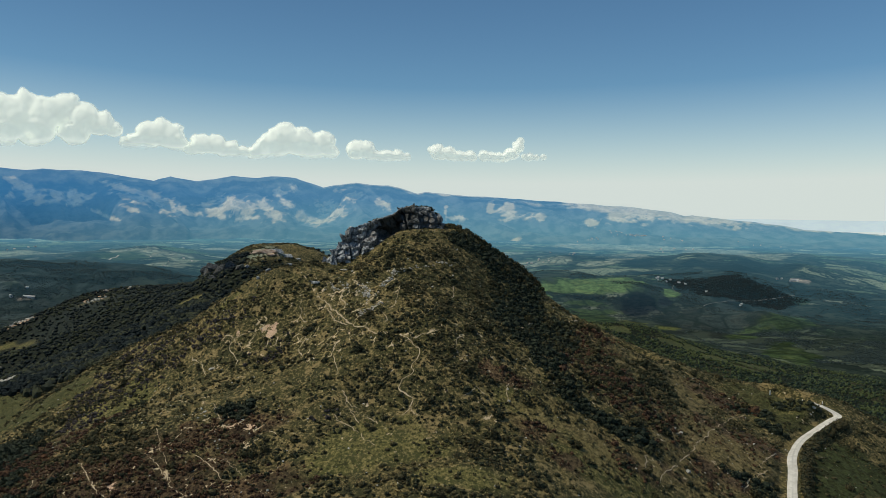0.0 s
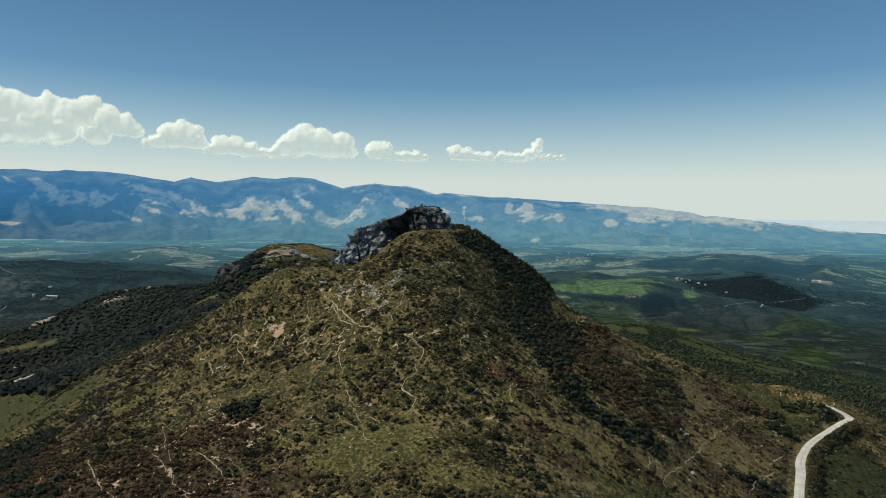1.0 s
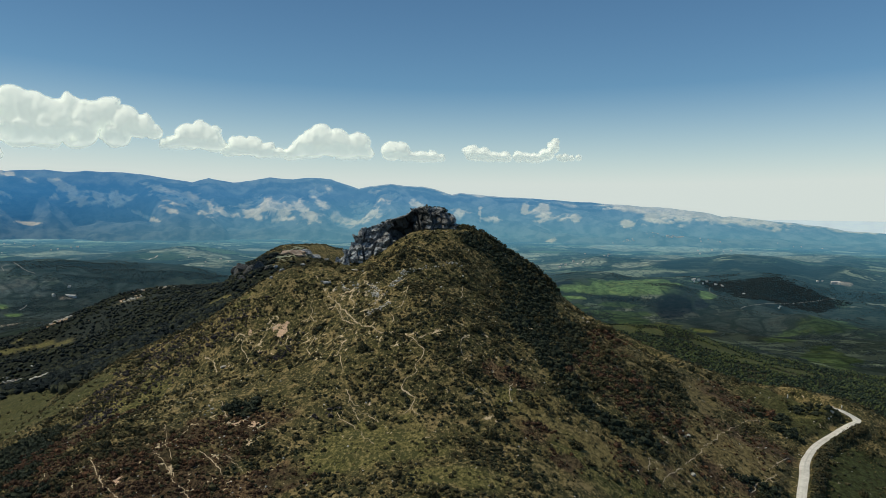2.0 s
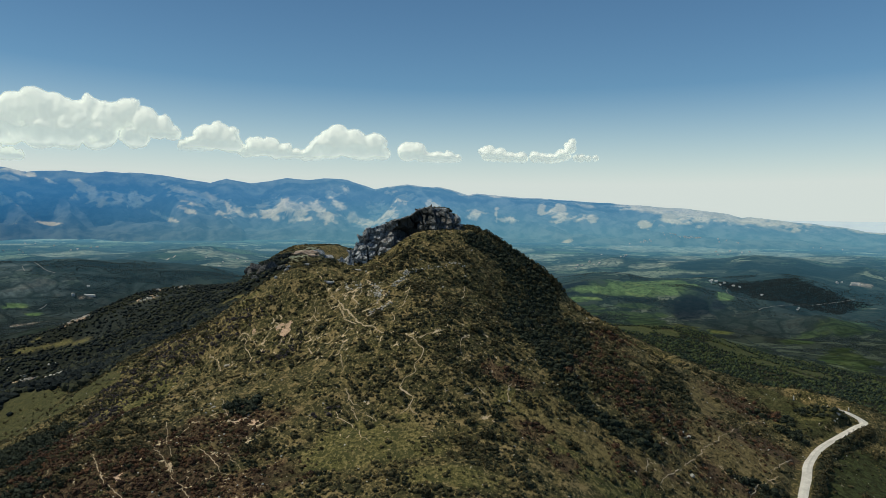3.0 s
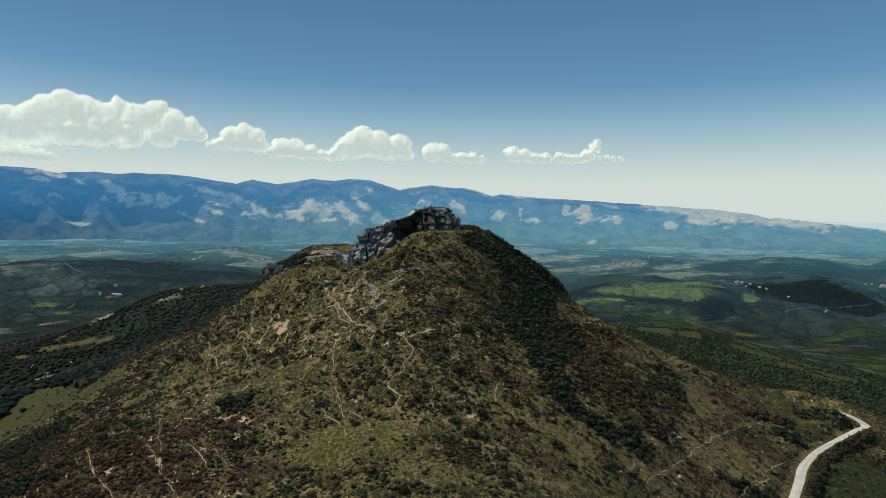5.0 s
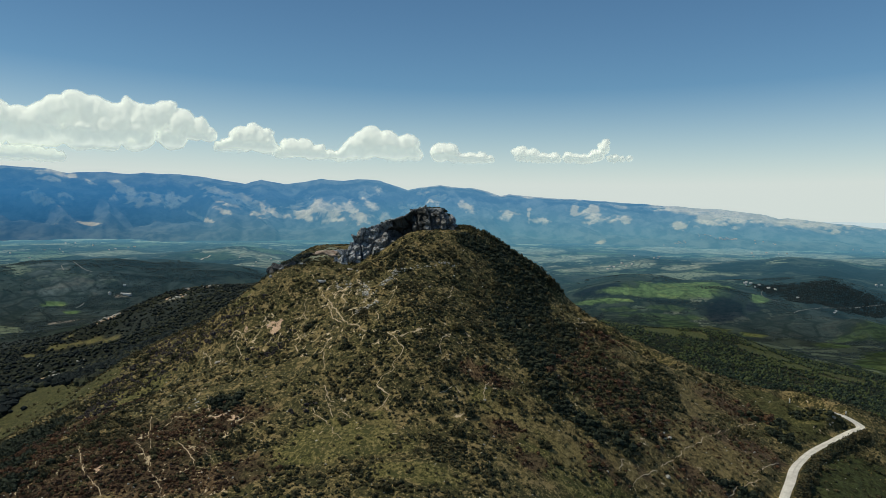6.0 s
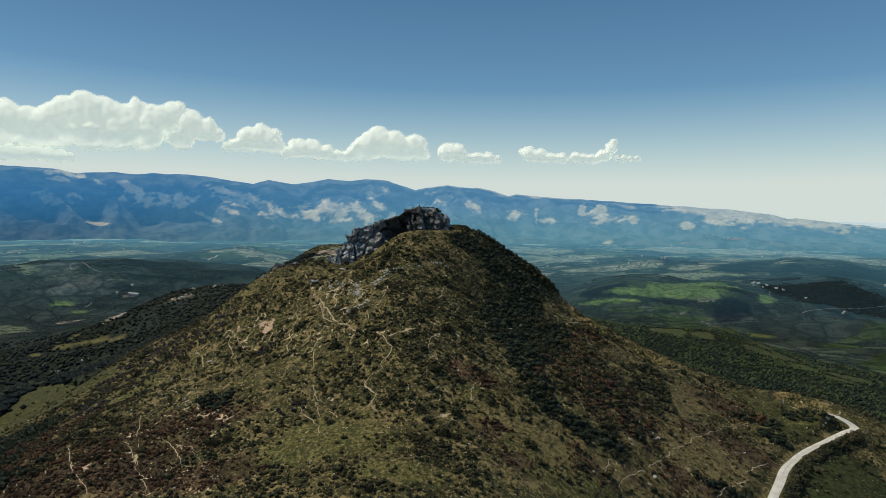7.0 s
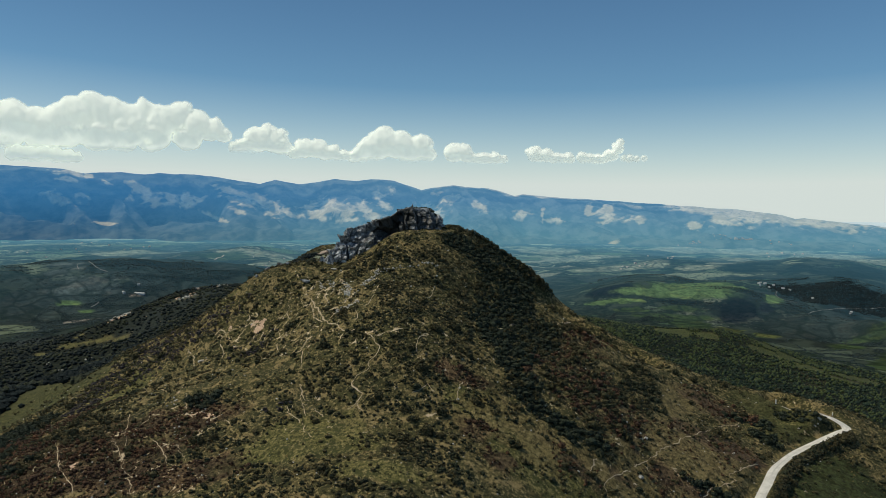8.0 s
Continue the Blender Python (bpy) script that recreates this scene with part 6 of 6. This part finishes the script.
_xy = scatter(17000, -160, 140, 135, 300, lambda x, y: 0.6 * (1 - 0.85 * step(0, 15, x)) * (1 - cover(x, y)[2]) * (1 - 0.9 * cover(x, y)[1]) * off_trails(x, y), 7)
grow("tussocks", BLADES, _xy, np.random.default_rng(8).uniform(0.18, 0.42, len(_xy)), TUSSOCK, "tussocks of dry straw-coloured grass", "grass", 9, (0.5, 0.9))


_xy = scatter(9000, -225, -85, 640, 760, lambda x, y: 0.75 * oval(x, y, -150, 700, 66, 52, 0, 15, 0.4) * (1 - 0.9 * oval(x, y, -158, 686, 20, 6, 0, 15, 0.3)) * step(-0.15, 0.25, fbm(x, y, 14, 3, 68)), 69)
grow("knoll_scrub", DWARF_BUSH, _xy, np.random.default_rng(70).uniform(0.5, 1.3, len(_xy)), SCRUB, "low olive scrub on the dry top of the knoll", "scrub", 71, (0.5, 0.9))


_xy = scatter(1600, -232, -160, 640, 730, lambda x, y: 0.8 * oval(x, y, -198, 682, 30, 28, 0, 15, 0.4) * (1 - 0.5 * oval(x, y, -196, 672, 10, 8, 0, 15, 0.3)), 76)
grow("cliff_oaks", TREES, _xy, np.random.default_rng(77).uniform(1.0, 2.3, len(_xy)), OAK, "dark oaks crowding the limestone cliff of the knoll", "trees", 78)


def wood_chance(x, y):
    heath, _, bare, scrub, turf = cover(x, y)
    r = np.hypot(x - 18, y)
    az = np.degrees(np.arctan2(x - 18, y))
    seen = (az > -43) & (az < 35)
    clump = np.where(x > 0, 0.4 + 0.6 * step(-0.25, 0.2, fbm(x, y, 34, 3, 57)), 1.0)
    return np.clip(1.25 * scrub + 0.12 + 0.4 * (x > 60), 0, 1) * clump * (1 - np.where(x > 0, 1.0, 0.9) * turf) * (1 - bare) * seen * step(325, 370, r + 0.06 * np.abs(x)) * (r < SPLIT)


_xy = scatter(20000, -420, 40, 300, 640, lambda x, y: wood_chance(x, y) * (np.hypot(x, y) < 650), 10)
grow("oak_wood", TREES, _xy, np.random.default_rng(11).uniform(1.1, 2.4, len(_xy)), OAK, "dense dark evergreen oaks on the slope behind the hill", "trees", 12)
_xy = scatter(30000, -900, 60, 560, 1400, lambda x, y: wood_chance(x, y) * (np.hypot(x, y) >= 650), 13)
grow("oak_wood", FAR_CROWNS, _xy, 1.0 + 1.9 * np.random.default_rng(14).uniform(0, 1, len(_xy)) ** 1.6, OAK, "dark oak wood running down towards the valley", "trees", 15, (0.8, 1.2), True)
_xy = scatter(95000, 40, 900, 420, 1500, lambda x, y: wood_chance(x, y), 16)
grow("valley_wood", FAR_CROWNS, _xy, 0.9 + 1.7 * np.random.default_rng(17).uniform(0, 1, len(_xy)) ** 2, VALLEY_OAK, "green and yellow-green trees on the slopes below the road", "trees", 18, (1.0, 1.6), True)


# ---- loose stones ----
_xy = scatter(2600, -150, 120, 136, 262, lambda x, y: 0.35 + 0.6 * cover(x, y)[0] * (x < 0), 21)
grow("loose_stones", [boulder_mesh(960 + q, (1, 0.8, 0.7), ICO1, 5, 0.05) for q in range(4)], _xy, np.random.default_rng(22).uniform(0.30, 0.68, len(_xy)) ** 2, PALE_STONE, "small white stones strewn over the slope", "stones", 23)


# ---- hedge along the road's outer edge ----
_side = np.gradient(ROAD_LINE, axis=0)
_side = np.stack([_side[:, 1], -_side[:, 0]], -1) / np.linalg.norm(_side, axis=1, keepdims=True)
_rg = np.random.default_rng(61)
_pick = _rg.integers(2, len(ROAD_LINE) - 18, 620)
_xy = ROAD_LINE[_pick] + _side[_pick] * _rg.uniform(2.0, 4.4, (620, 1)) + _rg.normal(0, 0.5, (620, 2))
_xy = _xy[road_way(_xy[:, 0], _xy[:, 1])[0] > 2.5]
grow("hedge", SMALL, _xy, _rg.uniform(0.5, 1.15, len(_xy)), SCRUB, "dark scrub hedge along the outer edge of the track", "hedge", 62)

# ---- shrubs that stand out ----
SHRUBS = [mesh_of("shrub", *leafy_shape(980 + q, 150, 0.9, 0.24), SCRUB) for q in range(6)]


def shrub(k, x, y, size):
    ob = new("shrub", SHRUBS[k % 6])
    ob.matrix_world = pose(x, y, float(ground(np.array([x]), np.array([y]))[0]) - 0.1, 0, 0, 57 * k) @ Matrix.Diagonal((size, size, size * 1.05, 1))
    tagged(ob, "rounded dark evergreen shrub growing on the slope", "shrub", group="large shrubs on the hill")


_xy = scatter(1500, -110, 120, 140, 280, lambda x, y: scrub_chance(x, y) * 0.55 * (0.35 + 0.65 * (x > 0)), 31)[:230]
for _k, (_x, _y) in enumerate(_xy):
    shrub(_k, float(_x), float(_y), 0.75 + 0.75 * _hash(np.array([_k]), np.array([7]), 3)[0])
for _k, (_x, _y) in enumerate(((4, 272), (9, 274), (13, 275.5), (18, 276), (22, 277), (26, 277), (29, 276), (32, 272), (35, 267), (38, 264), (41, 261), (45, 259), (50, 257), (33.2, 294.2), (34.4, 292.4), (35.4, 291.7), (27.0, 290.8), (29.6, 290.2), (-13, 268.5), (-10.5, 269), (-8, 269.2), (-24, 262.6), (-20.5, 263.4))):
    shrub(300 + _k, _x, _y, 0.9 + 0.5 * math.sin(_k * 2.3) ** 2)
for _k, (_x, _y, _s) in enumerate(((8.8, 288.9, 1.25), (10.4, 290.1, 1.3), (12.1, 291.4, 1.32), (13.8, 293.1, 1.38), (15.5, 293.8, 1.3), (17.3, 294.8, 1.37), (19.0, 293.5, 1.01), (20.7, 294.7, 1.19), (22.4, 294.6, 1.38), (24.2, 295.5, 1.26), (25.9, 295.1, 1.36), (27.6, 293.2, 1.6), (29.4, 295.0, 1.74), (31.0, 294.3, 1.65), (32.7, 293.6, 1.77), (34.5, 294.4, 1.78), (36.3, 295.9, 1.56), (38.1, 295.9, 1.09))):
    shrub(340 + _k, _x, _y, _s)


def crest_shrub(k, f, back, size):
    """A shrub rooted on the crag's upper edge, at a share of its length."""
    x, y, z = CRAG_EDGE[int(f * (len(CRAG_EDGE) - 1))]
    ob = new("shrub", SHRUBS[k % 6])
    ob.matrix_world = pose(x, y + back, z - 0.45, 0, 0, 71 * k) @ Matrix.Diagonal((size, size, size * 0.7, 1))
    tagged(ob, "dark evergreen shrub clinging to the crag's crest", "shrub", group="shrubs on the crag")


for _k, (_f, _b, _s) in enumerate(((0.16, 0.6, 0.5), (0.30, 0.8, 0.6), (0.42, 0.4, 0.7), (0.455, 0.8, 0.9), (0.475, 0.5, 0.8), (0.50, 1.0, 0.6), (0.60, 0.8, 0.6), (0.66, 1.6, 0.8), (0.70, 1.2, 0.9), (0.735, 1.8, 0.9), (0.76, 1.4, 0.8), (0.79, 1.9, 0.8), (0.82, 1.5, 0.9), (0.845, 1.2, 1.0), (0.87, 1.6, 0.9), (0.90, 1.0, 0.7), (0.93, 0.8, 0.7))):
    crest_shrub(_k, _f, _b, _s)


# ---- far lanes, farms and villages ----
def lane(width, *pts):
    line = curve_points(pts, 12)
    tagged(ribbon("lane", line, lambda x, y: ground(x, y) + 1.2, width, LANE_DUST if width < 3 else ROAD_GRAVEL, 0.1, 3, 0.3), "pale country lane far off in the valley", "lane", group="lanes in the valley", kind="structure")


lane(2.2, (744, 2210), (789, 2254), (887, 2311), (991, 2339), (1076, 2372))
lane(1.8, (734, 2451), (713, 2405), (717, 2353), (752, 2333))
lane(4.0, (-1145, 2674), (-1150, 2711), (-1142, 2725), (-1152, 2774))
lane(2.2, (-1323, 2179), (-1256, 2108), (-1206, 2086))
lane(2.0, (-1289, 2076), (-1323, 2121), (-1315, 2144))
lane(2.5, (-1136, 1888), (-1134, 1903), (-1140, 1931))
lane(3.5, (524, 3624), (703, 3772), (932, 3972))


def house_shapes():
    w, l, h, p = 0.5, 0.8, 0.62, 0.36
    wall = [(-w, -l, -0.3), (w, -l, -0.3), (w, l, -0.3), (-w, l, -0.3), (-w, -l, h), (w, -l, h), (w, l, h), (-w, l, h)]
    sides = [(0, 1, 5, 4), (1, 2, 6, 5), (2, 3, 7, 6), (3, 0, 4, 7), (4, 5, 6, 7)]
    e, t = 0.12, 0.06
    roof, faces = [], []
    for y in (-l - e, l + e):
        roof += [(-w - e, y, h), (0, y, h + p), (w + e, y, h), (-w - e, y, h - t), (0, y, h + p - t), (w + e, y, h - t)]
    for a, b_ in ((0, 1), (1, 2), (2, 5), (5, 4), (4, 3), (3, 0)):
        faces.append((a, b_, b_ + 6, a + 6))
    faces += [(0, 3, 4, 1), (1, 4, 5, 2), (6, 7, 10, 9), (7, 8, 11, 10)]
    door = [(-0.1, -l - 0.01, -0.05), (0.1, -l - 0.01, -0.05), (0.1, -l - 0.01, 0.35), (-0.1, -l - 0.01, 0.35)]
    door += [(x, y - 0.03, z) for x, y, z in door]
    dfaces = [(4, 5, 6, 7), (0, 1, 5, 4), (1, 2, 6, 5), (2, 3, 7, 6), (3, 0, 4, 7)]
    return mesh_of("wall", wall, sides, PLASTER), mesh_of("roof", roof, faces, ROOF_TILE), mesh_of("door", door, dfaces, DARK_PAINT)


WALL, ROOF, DOOR = house_shapes()


def house(x, y, z, size, turn, long=1.0, label="small white house with a tiled gable roof in the valley"):
    root = new("house")
    root.matrix_world = pose(x, y, z, 0, 0, turn) @ Matrix.Diagonal((size, size * long, size, 1))
    for name, me in (("wall", WALL), ("roof", ROOF), ("door", DOOR)):
        new(name, me).parent = root
    return tagged(root, label, "house", group="farms and villages")


_r = random.Random(8)
for _cx, _cy, _n, _spread, _size in ((-1074, 2019, 2, 40, 9), (715, 2478, 6, 34, 8), (745, 2451, 3, 25, 7), (1107, 2482, 4, 40, 9), (-1694, 2654, 5, 140, 7), (369, 2958, 6, 60, 8), (489, 3199, 4, 60, 7), (-915, 2743, 5, 160, 6), (857, 2323, 3, 60, 6), (1010, 3390, 5, 120, 7), (-1706, 2930, 7, 200, 7)):
    for _k in range(_n):
        _x, _y = _cx + _r.uniform(-1, 1) * _spread, _cy + _r.uniform(-1, 1) * _spread
        house(_x, _y, float(ground(np.array([_x]), np.array([_y]))[0]), _size * _r.uniform(0.45, 0.8), _r.uniform(0, 180))
house(-1063, 2004, float(ground(np.array([-1063.0]), np.array([2004.0]))[0]), 6, 75, 3.2, "long low white farm building in the valley")
house(1127, 2491, float(ground(np.array([1127.0]), np.array([2491.0]))[0]), 7, 80, 2.0, "long white farm building beside bare soil")
# villages on the foothills of the range
for _az, _s, _n, _w in ((13.6, 0.20, 26, 0.9), (12.2, 0.22, 12, 0.5), (10.4, 0.14, 8, 0.9), (16.5, 0.2, 5, 1.2), (22, 0.12, 4, 1.5)):
    for _k in range(_n):
        _a, _t = _az + _r.uniform(-1, 1) * _w, _s + _r.uniform(-0.05, 0.05)
        _x, _y, _z = (float(v[0]) for v in range_place(np.array([_a]), np.array([_t])))
        house(_x, _y, _z + 1, _r.uniform(2.4, 4.2), _r.uniform(0, 180), 1.0, "tiny pale village house on the foothills")


# ---- woods of the valley ----
for _n, (_x0, _x1, _y0, _y1, _label) in enumerate(((180, 1320, 1450, 2900, "dark woods and hedgerow trees on the valley floor"), (-1750, -480, 1250, 2500, "dark scattered woodland on the low hills of the valley"))):
    _xy = scatter((120000, 110000)[_n], _x0, _x1, _y0, _y1, valley_chance, 51 + _n)
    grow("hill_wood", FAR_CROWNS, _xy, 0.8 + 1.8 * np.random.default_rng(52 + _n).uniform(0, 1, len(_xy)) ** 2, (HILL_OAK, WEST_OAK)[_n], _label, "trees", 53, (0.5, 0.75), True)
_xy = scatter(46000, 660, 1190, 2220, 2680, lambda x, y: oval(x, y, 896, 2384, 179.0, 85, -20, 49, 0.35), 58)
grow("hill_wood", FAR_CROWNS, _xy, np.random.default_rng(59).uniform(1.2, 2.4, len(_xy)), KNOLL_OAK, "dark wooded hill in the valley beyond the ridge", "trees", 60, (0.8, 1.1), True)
